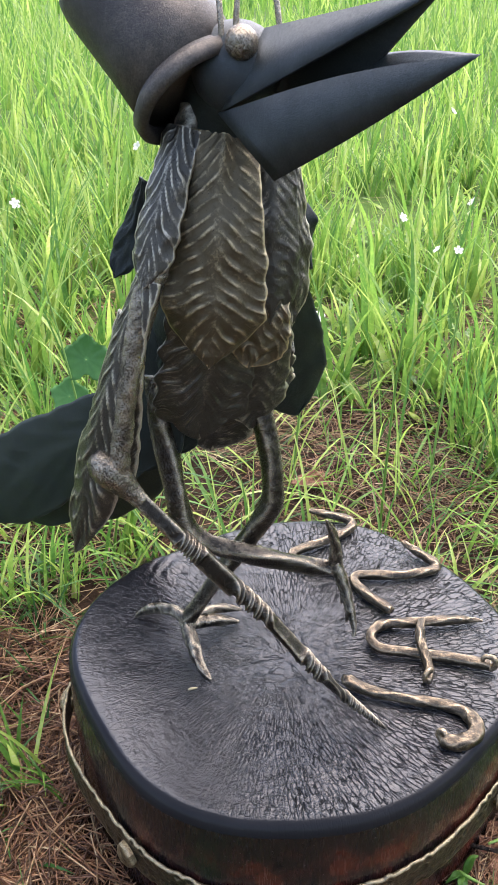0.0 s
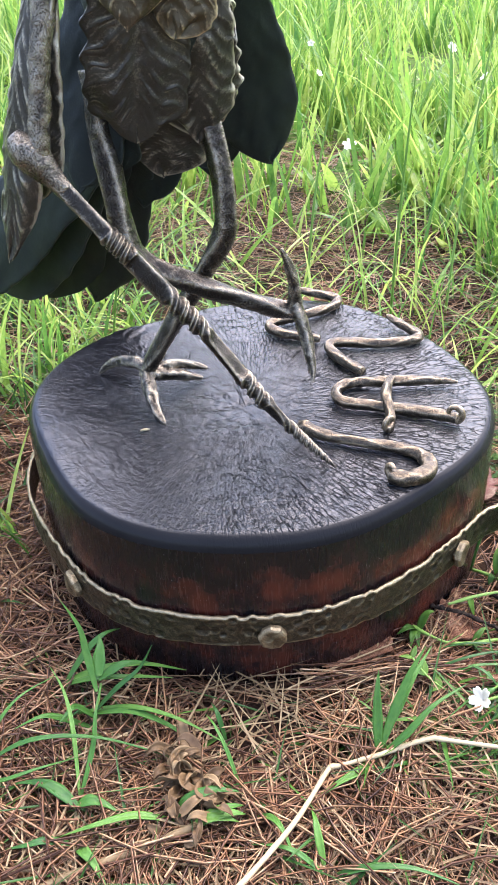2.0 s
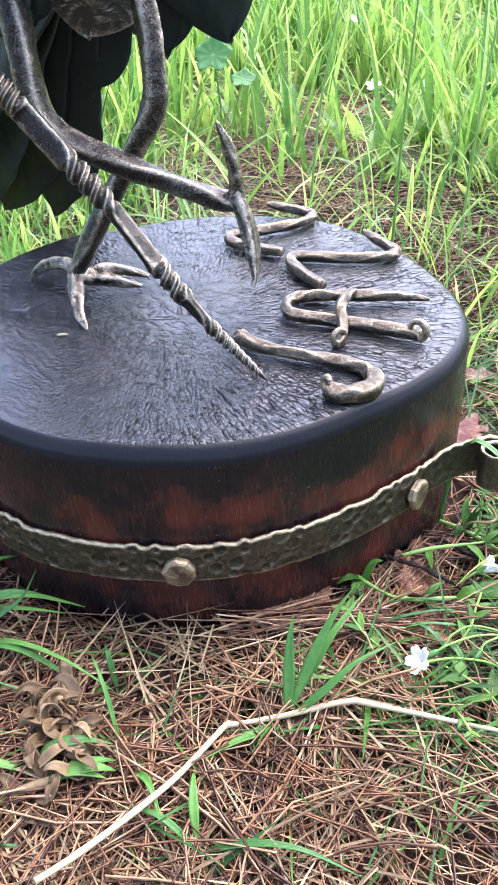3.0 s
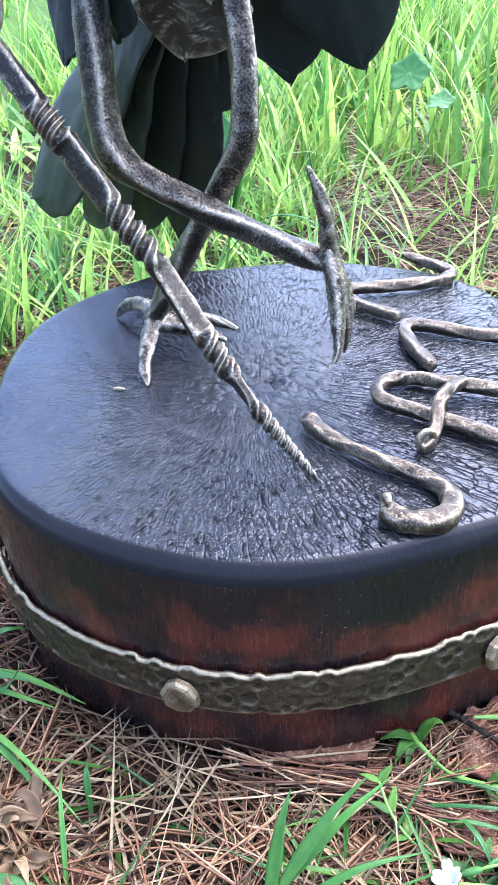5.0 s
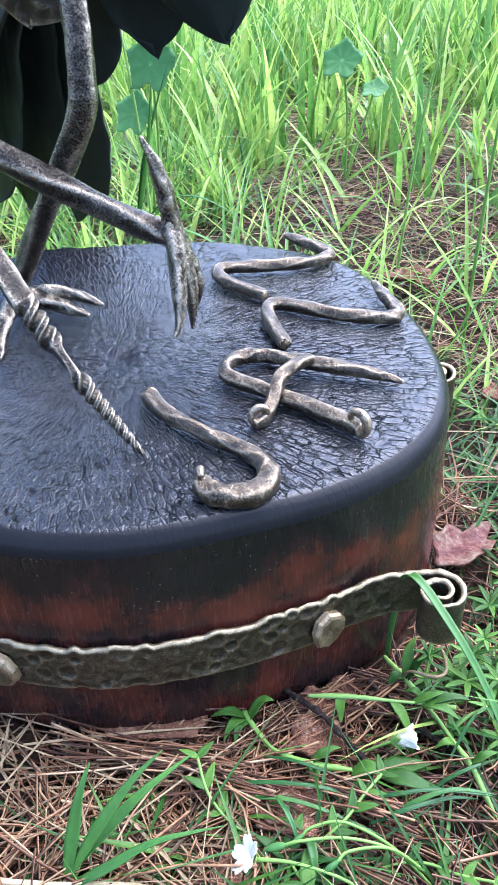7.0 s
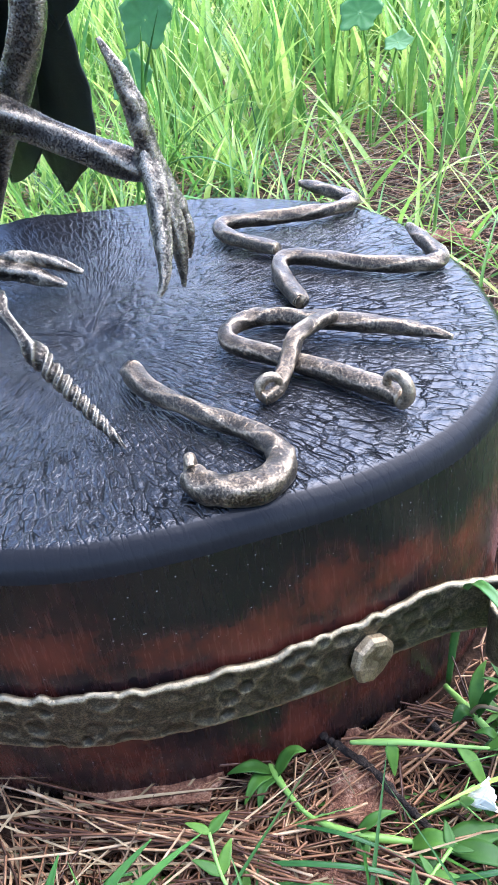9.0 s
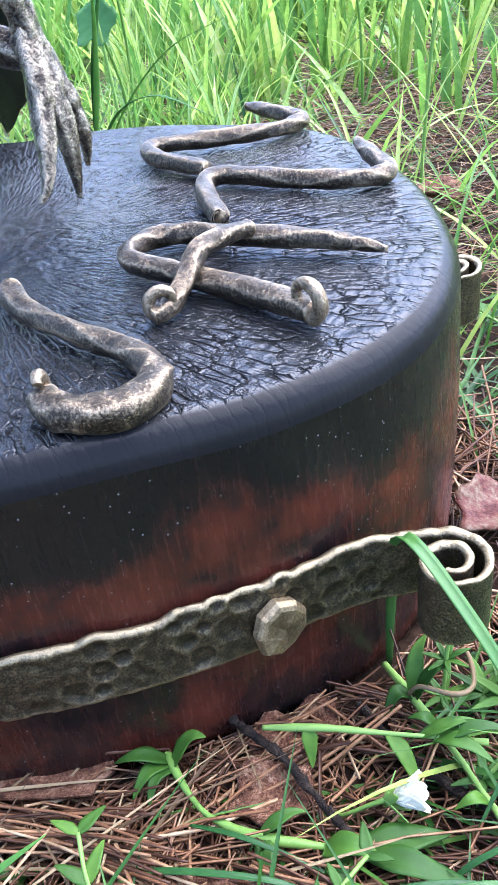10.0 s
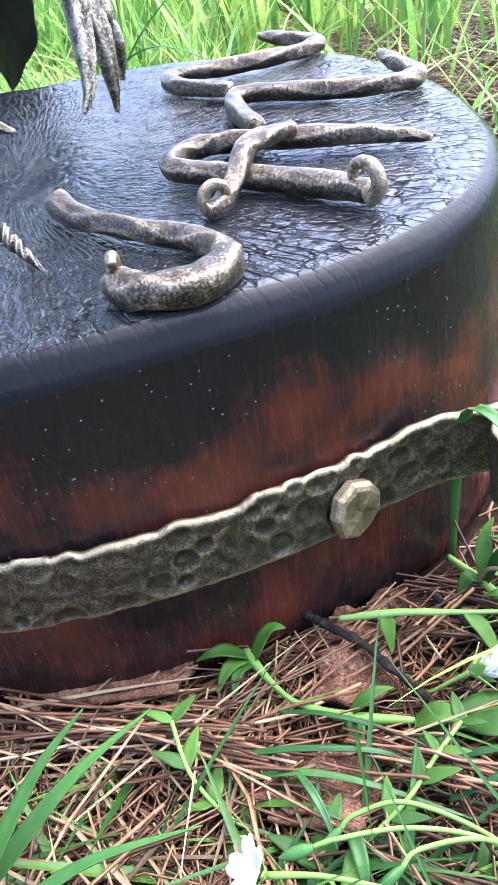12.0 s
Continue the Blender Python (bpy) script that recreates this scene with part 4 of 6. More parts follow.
def blade_mesh(name, material, rng, x, y, z, length, width, lean, bend, nseg=6, heading=None, fold=0.35, tip=1.6):
    """Many grass blades at once: each a folded, tapering, drooping strip."""
    n = len(x)
    h = rng.uniform(0, 2 * math.pi, n) if heading is None else heading
    hx, hy = np.cos(h), np.sin(h)
    tw = rng.uniform(-0.5, 0.5, n)
    px, py, pz = x.copy(), y.copy(), z.copy()
    verts = np.zeros((n, nseg + 1, 3, 3))
    for i in range(nseg + 1):
        s = i / nseg
        ph = lean + bend * s ** 1.3
        w = width * np.clip(0.75 + 0.6 * s, 0, 1) * np.maximum(1 - s ** tip, 0.03) / 2
        a = h + math.pi / 2 + tw * s
        sx, sy = np.cos(a) * w, np.sin(a) * w
        fx, fy, fz = -np.cos(ph) * hx, -np.cos(ph) * hy, np.sin(ph)
        d = fold * w
        verts[:, i, 0] = np.stack([px - sx, py - sy, pz], 1)
        verts[:, i, 1] = np.stack([px - fx * d, py - fy * d, pz - fz * d], 1)
        verts[:, i, 2] = np.stack([px + sx, py + sy, pz], 1)
        st = length / nseg
        px, py, pz = px + np.sin(ph) * hx * st, py + np.sin(ph) * hy * st, pz + np.cos(ph) * st
    base = (np.arange(n) * (nseg + 1) * 3)[:, None, None]
    i = np.arange(nseg)[None, :, None]
    j = np.arange(2)[None, None, :]
    a = base + i * 3 + j
    quads = np.stack([a, a + 1, a + 4, a + 3], -1).reshape(-1, 4)
    return mesh_np(name, verts.reshape(-1, 3), quads, material)


def scatter(rng, n, x0, x1, y0, y1, clump=0.0, scale=3.0, gap=0.012, seed=0.0):
    x, y = rng.uniform(x0, x1, n), rng.uniform(y0, y1, n)
    keep = outside_block(x, y, gap)
    if gap > 0.01:
        keep &= np.hypot(x - 0.245, y - 0.388) > 0.045
    if clump:
        v = np.array([noise.noise(Vector((a * scale, b * scale, seed))) for a, b in zip(x, y)])
        keep &= rng.uniform(-0.35, 0.35, n) < v + clump
    return x[keep], y[keep]


def stuff(ob, label, category):
    return tagged(ob, label, category, kind="stuff")


def grasses():
    rng = np.random.default_rng(7)

    def zone(label, n, box, ln, wd, lean, bend, material, clump=0.15, scale=3.0, seg=6, seed=0.0, wedge=0.0, tufts=0):
        if tufts:
            # blades rise in tufts that share a foot
            tx, ty = scatter(rng, tufts, *box, clump, scale, 0.03, seed)
            pick = rng.integers(0, len(tx), n)
            x, y = tx[pick] + rng.normal(0, 0.012, n), ty[pick] + rng.normal(0, 0.012, n)
            size = rng.uniform(0.55, 1.15, len(tx))[pick]
            keep = outside_block(x, y, 0.012)
            x, y, size = x[keep], y[keep], size[keep]
        else:
            x, y = scatter(rng, n, *box, clump, scale, 0.015, seed)
            size = np.ones(len(x))
        if wedge:
            k = np.abs(x - 0.1 + 0.22 * (y - 0.5)) < 0.35 + wedge * y
            x, y, size = x[k], y[k], size[k]
        # trodden spots where the needle litter shows
        bare = np.zeros(len(x))
        for bx, by, br in ((-0.08, 1.14, 0.17), (0.05, 1.06, 0.1), (0.1, 2.5, 0.3), (0.35, 2.4, 0.2)):
            bare = np.maximum(bare, 1 - ((x - bx) ** 2 + (y - by) ** 2) / (br * br))
        k = rng.uniform(0, 1, len(x)) > np.clip(bare * 2.0, 0, 0.6)
        x, y, size = x[k], y[k], size[k]
        m = len(x)
        f = rng.uniform(0, 1, m) ** 1.2
        # no blade leans in over the block
        turn = rng.uniform(0, 2 * math.pi, m)
        for far in (0.4, 0.8):
            over = ~outside_block(x + np.cos(turn) * ln[1] * far, y + np.sin(turn) * ln[1] * far, 0.02)
            turn = np.where(over, np.arctan2(y - CY, x - CX) + rng.normal(0, 0.5, m), turn)
        me = blade_mesh("grass", material, rng, x, y, ground_z(x, y) - 0.004, (ln[0] + (ln[1] - ln[0]) * f) * size, rng.uniform(0, 1, m) ** 1.5 * (wd[1] - wd[0]) + wd[0], rng.uniform(*lean, m), rng.uniform(*bend, m), seg, heading=turn)
        stuff(new("grass", me), label, "grass")

    zone("tall bright green meadow grass in sunlight", 8500, (-2.2, 1.6, 1.15, 3.0), (0.1, 0.32), (0.005, 0.017), (0.0, 0.4), (0.1, 1.4), M_GRASS, 0.12, 3.0, wedge=0.45, tufts=1300)
    zone("low tangled bright green grass", 8500, (-2.2, 1.6, 1.1, 3.2), (0.04, 0.17), (0.004, 0.014), (0.1, 1.2), (0.2, 1.8), M_GRASS, 0.08, 3.0, wedge=0.45, seed=4.0)
    zone("distant sunlit meadow grass", 15000, (-6, 4, 3.0, 9.0), (0.16, 0.42), (0.008, 0.022), (0.0, 0.5), (0.1, 1.5), M_GRASS, 0.3, 1.2, 5, wedge=0.4)
    zone("far meadow grass in a bright clearing", 9000, (-14, 10, 9.0, 24.0), (0.3, 0.6), (0.03, 0.06), (0.0, 0.4), (0.1, 1.0), M_GRASS, 0.5, 0.5, 4)
    zone("thin grass growing through needle litter", 1100, (-0.5, 0.75, 0.66, 1.15), (0.05, 0.19), (0.002, 0.006), (0.2, 1.1), (0.3, 1.7), M_GRASS, 0.0, 5.0)
    zone("flattened dark grass on the litter", 900, (-0.5, 0.75, 0.62, 1.2), (0.05, 0.14), (0.002, 0.005), (0.9, 1.5), (0.0, 0.7), M_WEED, 0.0, 5.0, seed=2.0)
    zone("tall green grass tufts behind the plinth", 800, (0.25, 0.9, 0.9, 1.25), (0.09, 0.27), (0.003, 0.009), (0.0, 0.45), (0.1, 1.2), M_GRASS, 0.1, 4.0, tufts=130)
    zone("thick green grass beside the plinth", 1900, (-1.0, -0.15, 0.34, 1.1), (0.05, 0.19), (0.003, 0.009), (0.05, 0.7), (0.2, 1.5), M_GRASS, 0.12, 5.0, tufts=200)
    zone("low green grass beside the plinth", 2600, (-0.9, -0.14, 0.2, 1.1), (0.03, 0.11), (0.002, 0.006), (0.3, 1.2), (0.2, 1.5), M_WEED, 0.08, 5.0)
    zone("short green grass beside the plinth", 1300, (0.2, 0.8, 0.42, 0.95), (0.03, 0.13), (0.002, 0.006), (0.3, 1.2), (0.2, 1.5), M_GRASS, 0.02, 6.0)
    zone("sparse dark green weeds in the litter", 900, (-0.35, 0.45, 0.08, 0.36), (0.025, 0.07), (0.0015, 0.0045), (0.8, 1.45), (0.1, 0.8), M_WEED, 0.05, 8.0)
    zone("dark green weeds at the foot of the plinth", 2600, (0.15, 0.45, 0.28, 0.66), (0.025, 0.09), (0.002, 0.0055), (0.95, 1.5), (0.0, 0.5), M_WEED, 0.25, 8.0)
    zone("thin green grass among weeds", 1500, (0.17, 0.5, 0.28, 0.66), (0.03, 0.1), (0.0015, 0.004), (0.8, 1.45), (0.1, 0.6), M_WEED, 0.2, 8.0, seed=9.0)
    zone("broad leaves of low meadow plants", 2600, (-2.0, 1.4, 1.0, 3.0), (0.05, 0.12), (0.012, 0.032), (0.2, 1.2), (0.2, 1.2), M_GRASS, 0.1, 3.0, seed=12.0, wedge=0.45)
    zone("thin green grass lying in the needle litter", 1600, (-0.35, 0.45, 0.06, 0.4), (0.03, 0.1), (0.0012, 0.003), (1.1, 1.55), (0.0, 0.4), M_WEED, 0.05, 7.0, seed=15.0)
    # the clearing goes on to the sides and behind
    zone("tall green grass at the side of the plinth", 2600, (0.55, 2.2, 0.1, 1.3), (0.1, 0.32), (0.006, 0.014), (0.0, 0.5), (0.1, 1.3), M_GRASS, 0.15, 3.0, 4)
    for n_, box_ in ((5000, (-2.6, 2.6, -2.2, 0.0)), (2200, (-2.6, -1.0, 0.0, 1.3))):
        zone("short scattered grass on the needle litter", n_, box_, (0.03, 0.1), (0.003, 0.007), (0.2, 1.2), (0.2, 1.4), M_GRASS, 0.0, 3.0, 3)
    for box_ in ((-5.5, -2.0, 1.2, 4.5), (1.6, 5.0, 1.2, 4.5)):
        zone("tall meadow grass at the edge of the clearing", 4500, box_, (0.1, 0.3), (0.006, 0.016), (0.0, 0.6), (0.1, 1.4), M_GRASS, 0.1, 1.6, 3)
    # dead blades lying about
    for n, box, seed in ((3600, (-0.45, 0.2, 0.03, 0.4), 3.0), (6500, (-0.6, 0.9, 0.62, 1.9), 6.0), (5000, (-1.4, 1.2, 1.2, 3.0), 9.0)):
        x, y = scatter(rng, n, *box, 0.15, 4.0, 0.004, seed)
        m = len(x)
        me = blade_mesh("straw", M_STRAW, rng, x, y, ground_z(x, y) + rng.uniform(0.002, 0.014, m), rng.uniform(0.02, 0.11, m), rng.uniform(0.0006, 0.0018, m), rng.uniform(1.45, 1.62, m), rng.uniform(-0.15, 0.25, m), 5, fold=0.5, tip=3.0)
        stuff(new("straw", me), "dry pale straw blades lying in the litter", "straw")


grasses()


def needles():
    """Fallen pine needles: thin three-sided bars, slightly curved."""
    rng = np.random.default_rng(11)
    xa, ya = scatter(rng, 25000, -0.4, 0.5, 0.02, 0.62, 0.15, 9.0, 0.001, 8.0)
    xt, yt = scatter(rng, 7500, -0.4, 0.5, 0.02, 0.62, 0.05, 11.0, 0.003, 3.0)
    thin = rng.uniform(0, 1, len(xa)) > 0.5 * np.clip((xa - 0.16) / 0.06, 0, 1)
    xa, ya = xa[thin], ya[thin]
    thin = rng.uniform(0, 1, len(xt)) > 0.7 * np.clip((xt - 0.15) / 0.06, 0, 1)
    xt, yt = xt[thin], yt[thin]
    xb, yb = scatter(rng, 14000, -0.6, 0.8, 0.62, 1.6, 0.22, 4.0, 0.002, 8.0)
    # the uppermost needles lie in pairs that spread from one sheath
    x, y = np.concatenate([xa, xb, xt, xt + rng.normal(0, 0.0012, len(xt))]), np.concatenate([ya, yb, yt, yt + rng.normal(0, 0.0012, len(yt))])
    n, low = len(x), len(xa) + len(xb)
    top = np.arange(n) >= low
    nseg = 3
    h = rng.uniform(0, 2 * math.pi, n)
    h[low + len(xt):] = h[low:low + len(xt)] + rng.normal(0, 0.07, len(xt))
    ln = np.where(top, rng.uniform(0.05, 0.1, n), rng.uniform(0.03, 0.07, n))
    w = np.where(top, rng.uniform(0.0004, 0.00075, n), rng.uniform(0.0003, 0.0006, n))
    z = ground_z(x, y) + 0.001 + np.where(top, rng.uniform(0.006, 0.016, n), 0.011 * rng.uniform(0, 1, n) ** 1.4) * np.clip(np.hypot(x - CX, y - CY) * 8 - 0.9, 0.35, 1)
    pitch, curve = rng.normal(0, 0.12, n), rng.normal(0, 0.4, n)
    verts = np.zeros((n, nseg + 1, 3, 3))
    for i in range(nseg + 1):
        s = i / nseg - 0.5
        hh = h + curve * s
        cx, cy, cz = x + np.cos(hh) * ln * s, y + np.sin(hh) * ln * s, z + pitch * ln * s
        cz = np.maximum(cz, ground_z(cx, cy))
        inside = ~outside_block(cx, cy, 0.001)
        a = np.arctan2(cy - CY, cx - CX)
        r = block_radius(a) + 0.0015
        cx, cy = np.where(inside, CX + r * np.cos(a), cx), np.where(inside, CY + r * np.sin(a), cy)
        for j in range(3):
            q = 2 * math.pi * j / 3
            verts[:, i, j] = np.stack([cx - np.sin(hh) * w * math.cos(q), cy + np.cos(hh) * w * math.cos(q), cz + w * math.sin(q) + 0.0005], 1)
    base = (np.arange(n) * (nseg + 1) * 3)[:, None, None]
    i = np.arange(nseg)[None, :, None]
    j = np.arange(3)[None, None, :]
    k = (j + 1) % 3
    quads = np.stack([base + i * 3 + j, base + i * 3 + k, base + (i + 1) * 3 + k, base + (i + 1) * 3 + j], -1).reshape(-1, 4)
    stuff(new("pine_needles", mesh_np("pine_needles", verts.reshape(-1, 3), quads, M_NEEDLE)), "fallen reddish-brown pine needles covering the ground", "litter")


needles()


def leaf_shape(pts, width, fold=0.3, point=1.6, base=0.35, nv=4, up=(0, 0, 1)):
    """One leaf along a curve of points, folded at its midrib."""
    q = spline(pts, 6)
    tan = np.gradient(q, axis=0)
    tan /= np.linalg.norm(tan, axis=1)[:, None]
    rows = []
    for i, p in enumerate(q):
        s = i / (len(q) - 1)
        side = np.cross(tan[i], up)
        side /= np.linalg.norm(side) + 1e-6
        nrm = np.cross(side, tan[i])
        w = width / 2 * min(1, base + s * 2.2) * max(0.03, 1 - s ** point)
        front = [p + side * (w * (2 * j / nv - 1)) + nrm * (fold * w * abs(2 * j / nv - 1)) for j in range(nv + 1)]
        rows.append(front + [f - nrm * 0.0003 for f in front[::-1]])
    sh = Shape()
    sh.grid(rows, close=True, caps=True)
    return sh


def grass_plant(label, stem, blades):
    """stem: points with radius; blades: (curve points, width)."""
    x, y = stem[0][:2]
    ob = empty("grass_plant", label, "grass plant", "young grass plants in the litter")
    sh = Shape()
    tube(sh, stem, k=5, n=8, jitter=0)
    part("stem", sh, M_STEM, ob)
    for pts, w in blades:
        part("blade", leaf_shape([(p[0], p[1], p[2] + 0.007) for p in pts], w), M_BLADE, ob)
    return ob


grass_plant("broad-bladed young green grass plant in needle litter", [(-0.045, 0.275, 0.0, 0.0012), (-0.045, 0.286, 0.016, 0.001), (-0.044, 0.296, 0.03, 0.0008)], [
    ([(-0.045, 0.29, 0.022), (-0.053, 0.303, 0.042), (-0.058, 0.31, 0.058), (-0.07, 0.316, 0.075)], 0.006),
    ([(-0.044, 0.296, 0.03), (-0.046, 0.305, 0.036), (-0.047, 0.312, 0.04), (-0.05, 0.319, 0.042)], 0.01),
    ([(-0.044, 0.295, 0.028), (-0.034, 0.3, 0.034), (-0.026, 0.304, 0.036), (-0.013, 0.308, 0.034)], 0.009),
    ([(-0.045, 0.282, 0.012), (-0.03, 0.288, 0.03), (-0.016, 0.296, 0.042), (-0.008, 0.302, 0.058)], 0.0055),
    ([(-0.045, 0.28, 0.01), (-0.052, 0.276, 0.022), (-0.055, 0.272, 0.026), (-0.06, 0.262, 0.024)], 0.008),
    ([(-0.044, 0.281, 0.012), (-0.02, 0.28, 0.02), (0.005, 0.276, 0.016), (0.025, 0.27, 0.006)], 0.006),
    ([(-0.046, 0.276, 0.004), (-0.065, 0.272, 0.016), (-0.075, 0.268, 0.02), (-0.09, 0.26, 0.016)], 0.006)])
grass_plant("upright young green grass plant beside a dry stalk", [(0.134, 0.272, 0.0, 0.0012), (0.135, 0.28, 0.012, 0.001), (0.136, 0.285, 0.02, 0.0008)], [
    ([(0.134, 0.278, 0.008), (0.132, 0.29, 0.028), (0.131, 0.298, 0.042), (0.131, 0.306, 0.052)], 0.0075),
    ([(0.135, 0.28, 0.012), (0.143, 0.295, 0.034), (0.15, 0.308, 0.05), (0.158, 0.319, 0.062)], 0.0075),
    ([(0.135, 0.282, 0.014), (0.145, 0.3, 0.03), (0.153, 0.315, 0.04), (0.163, 0.334, 0.046)], 0.007),
    ([(0.134, 0.276, 0.006), (0.124, 0.262, 0.014), (0.113, 0.252, 0.016), (0.1, 0.242, 0.012)], 0.007),
    ([(0.135, 0.277, 0.008), (0.15, 0.285, 0.022), (0.165, 0.3, 0.032), (0.186, 0.318, 0.034)], 0.006)])
grass_plant("young grass plant with drooping blades", [(0.02, 0.215, 0.0, 0.001), (0.02, 0.222, 0.01, 0.0008), (0.02, 0.226, 0.014, 0.0007)], [
    ([(0.02, 0.22, 0.008), (0.03, 0.226, 0.02), (0.042, 0.233, 0.022), (0.056, 0.238, 0.016)], 0.01),
    ([(0.02, 0.22, 0.008), (0.0, 0.215, 0.016), (-0.02, 0.205, 0.018), (-0.04, 0.2, 0.01)], 0.006),
    ([(0.06, 0.23, 0.0), (0.075, 0.225, 0.016), (0.085, 0.215, 0.02), (0.095, 0.2, 0.01)], 0.005)])


grass_plant("dark green weed with long narrow leaves in the litter", [(-0.03, 0.2, 0.0, 0.0012), (-0.034, 0.212, 0.008, 0.001), (-0.036, 0.22, 0.013, 0.0008)], [
    ([(-0.035, 0.218, 0.012), (-0.048, 0.223, 0.018), (-0.06, 0.226, 0.018), (-0.077, 0.227, 0.012)], 0.009),
    ([(-0.035, 0.219, 0.012), (-0.028, 0.22, 0.016), (-0.02, 0.22, 0.016), (-0.01, 0.218, 0.012)], 0.009),
    ([(-0.036, 0.225, 0.01), (-0.05, 0.26, 0.026), (-0.062, 0.28, 0.034), (-0.078, 0.298, 0.032)], 0.0035),
    ([(-0.036, 0.224, 0.008), (-0.034, 0.25, 0.024), (-0.036, 0.265, 0.034), (-0.037, 0.282, 0.04)], 0.004),
    ([(-0.03, 0.2, 0.004), (-0.045, 0.196, 0.012), (-0.055, 0.192, 0.012), (-0.068, 0.19, 0.008)], 0.006),
    ([(-0.03, 0.2, 0.004), (-0.022, 0.192, 0.014), (-0.014, 0.186, 0.014), (-0.004, 0.176, 0.01)], 0.008)])
grass_plant("thin bluish grass blades lying over the litter", [(-0.1, 0.225, 0.0, 0.001), (-0.102, 0.232, 0.008, 0.0008), (-0.104, 0.236, 0.012, 0.0006)], [
    ([(-0.104, 0.232, 0.012), (-0.07, 0.243, 0.032), (-0.03, 0.252, 0.03), (0.012, 0.258, 0.01)], 0.0042),
    ([(-0.104, 0.236, 0.012), (-0.095, 0.25, 0.03), (-0.085, 0.268, 0.038), (-0.07, 0.29, 0.034)], 0.0035),
    ([(-0.104, 0.236, 0.01), (-0.11, 0.26, 0.03), (-0.112, 0.28, 0.044), (-0.11, 0.305, 0.05)], 0.0035),
    ([(-0.1, 0.228, 0.008), (-0.08, 0.222, 0.022), (-0.06, 0.23, 0.026), (-0.04, 0.245, 0.02)], 0.0035)])
grass_plant("narrow green blades crossing the needle litter", [(0.112, 0.19, 0.0, 0.001), (0.11, 0.2, 0.008, 0.0008), (0.108, 0.206, 0.012, 0.0006)], [
    ([(0.108, 0.205, 0.01), (0.104, 0.215, 0.018), (0.101, 0.225, 0.02), (0.098, 0.234, 0.014)], 0.0055),
    ([(0.11, 0.2, 0.008), (0.095, 0.205, 0.018), (0.082, 0.208, 0.018), (0.066, 0.211, 0.01)], 0.004),
    ([(0.11, 0.2, 0.006), (0.13, 0.204, 0.016), (0.155, 0.206, 0.018), (0.182, 0.204, 0.01)], 0.005),
    ([(0.04, 0.28, 0.0), (0.035, 0.286, 0.014), (0.032, 0.29, 0.018), (0.028, 0.296, 0.016)], 0.004)])


grass_plant("bright green grass blades beside the plinth", [(-0.075, 0.3, 0.0, 0.001), (-0.074, 0.305, 0.008, 0.0009), (-0.072, 0.308, 0.012, 0.0007)], [
    ([(-0.073, 0.306, 0.008), (-0.05, 0.308, 0.02), (-0.024, 0.314, 0.024), (0.006, 0.321, 0.014)], 0.0085),
    ([(-0.073, 0.306, 0.008), (-0.06, 0.318, 0.026), (-0.05, 0.327, 0.034), (-0.042, 0.337, 0.03)], 0.0075),
    ([(-0.074, 0.304, 0.006), (-0.05, 0.3, 0.022), (-0.022, 0.302, 0.026), (0.0, 0.309, 0.02)], 0.006),
    ([(-0.06, 0.285, 0.004), (-0.022, 0.283, 0.02), (0.012, 0.277, 0.022), (0.044, 0.271, 0.01)], 0.0045),
    ([(0.057, 0.243, 0.002), (0.046, 0.258, 0.022), (0.036, 0.27, 0.03), (0.028, 0.28, 0.026)], 0.003)])


grass_plant("broad bright grass plant behind the plinth", [(-0.178, 0.75, 0.0, 0.0016), (-0.17, 0.75, 0.05, 0.0014), (-0.162, 0.75, 0.09, 0.0012)], [
    ([(-0.162, 0.75, 0.085), (-0.148, 0.75, 0.14), (-0.135, 0.752, 0.18), (-0.122, 0.755, 0.215)], 0.009),
    ([(-0.164, 0.75, 0.075), (-0.15, 0.748, 0.12), (-0.138, 0.745, 0.165), (-0.13, 0.742, 0.205)], 0.007),
    ([(-0.164, 0.75, 0.07), (-0.13, 0.745, 0.105), (-0.09, 0.74, 0.118), (-0.045, 0.735, 0.108)], 0.0055),
    ([(-0.166, 0.75, 0.06), (-0.125, 0.74, 0.085), (-0.08, 0.73, 0.088), (-0.04, 0.722, 0.074)], 0.005),
    ([(-0.168, 0.75, 0.05), (-0.14, 0.76, 0.1), (-0.1, 0.77, 0.14), (-0.05, 0.775, 0.16)], 0.006)])
grass_plant("low spreading bright green grass plant behind the plinth", [(-0.34, 0.7, 0.0, 0.0012), (-0.34, 0.7, 0.01, 0.001), (-0.34, 0.7, 0.018, 0.0008)], [
    ([(-0.34, 0.7, 0.014), (-0.35, 0.7, 0.04), (-0.36, 0.696, 0.052), (-0.375, 0.69, 0.05)], 0.011),
    ([(-0.34, 0.7, 0.014), (-0.342, 0.71, 0.045), (-0.346, 0.718, 0.06), (-0.35, 0.726, 0.066)], 0.01),
    ([(-0.34, 0.7, 0.014), (-0.325, 0.712, 0.048), (-0.315, 0.724, 0.066), (-0.308, 0.735, 0.07)], 0.011),
    ([(-0.34, 0.7, 0.014), (-0.318, 0.702, 0.036), (-0.296, 0.706, 0.044), (-0.27, 0.71, 0.04)], 0.011),
    ([(-0.34, 0.7, 0.014), (-0.315, 0.688, 0.03), (-0.292, 0.676, 0.036), (-0.262, 0.66, 0.028)], 0.01),
    ([(-0.34, 0.7, 0.014), (-0.332, 0.68, 0.03), (-0.322, 0.66, 0.034), (-0.308, 0.636, 0.026)], 0.01)])


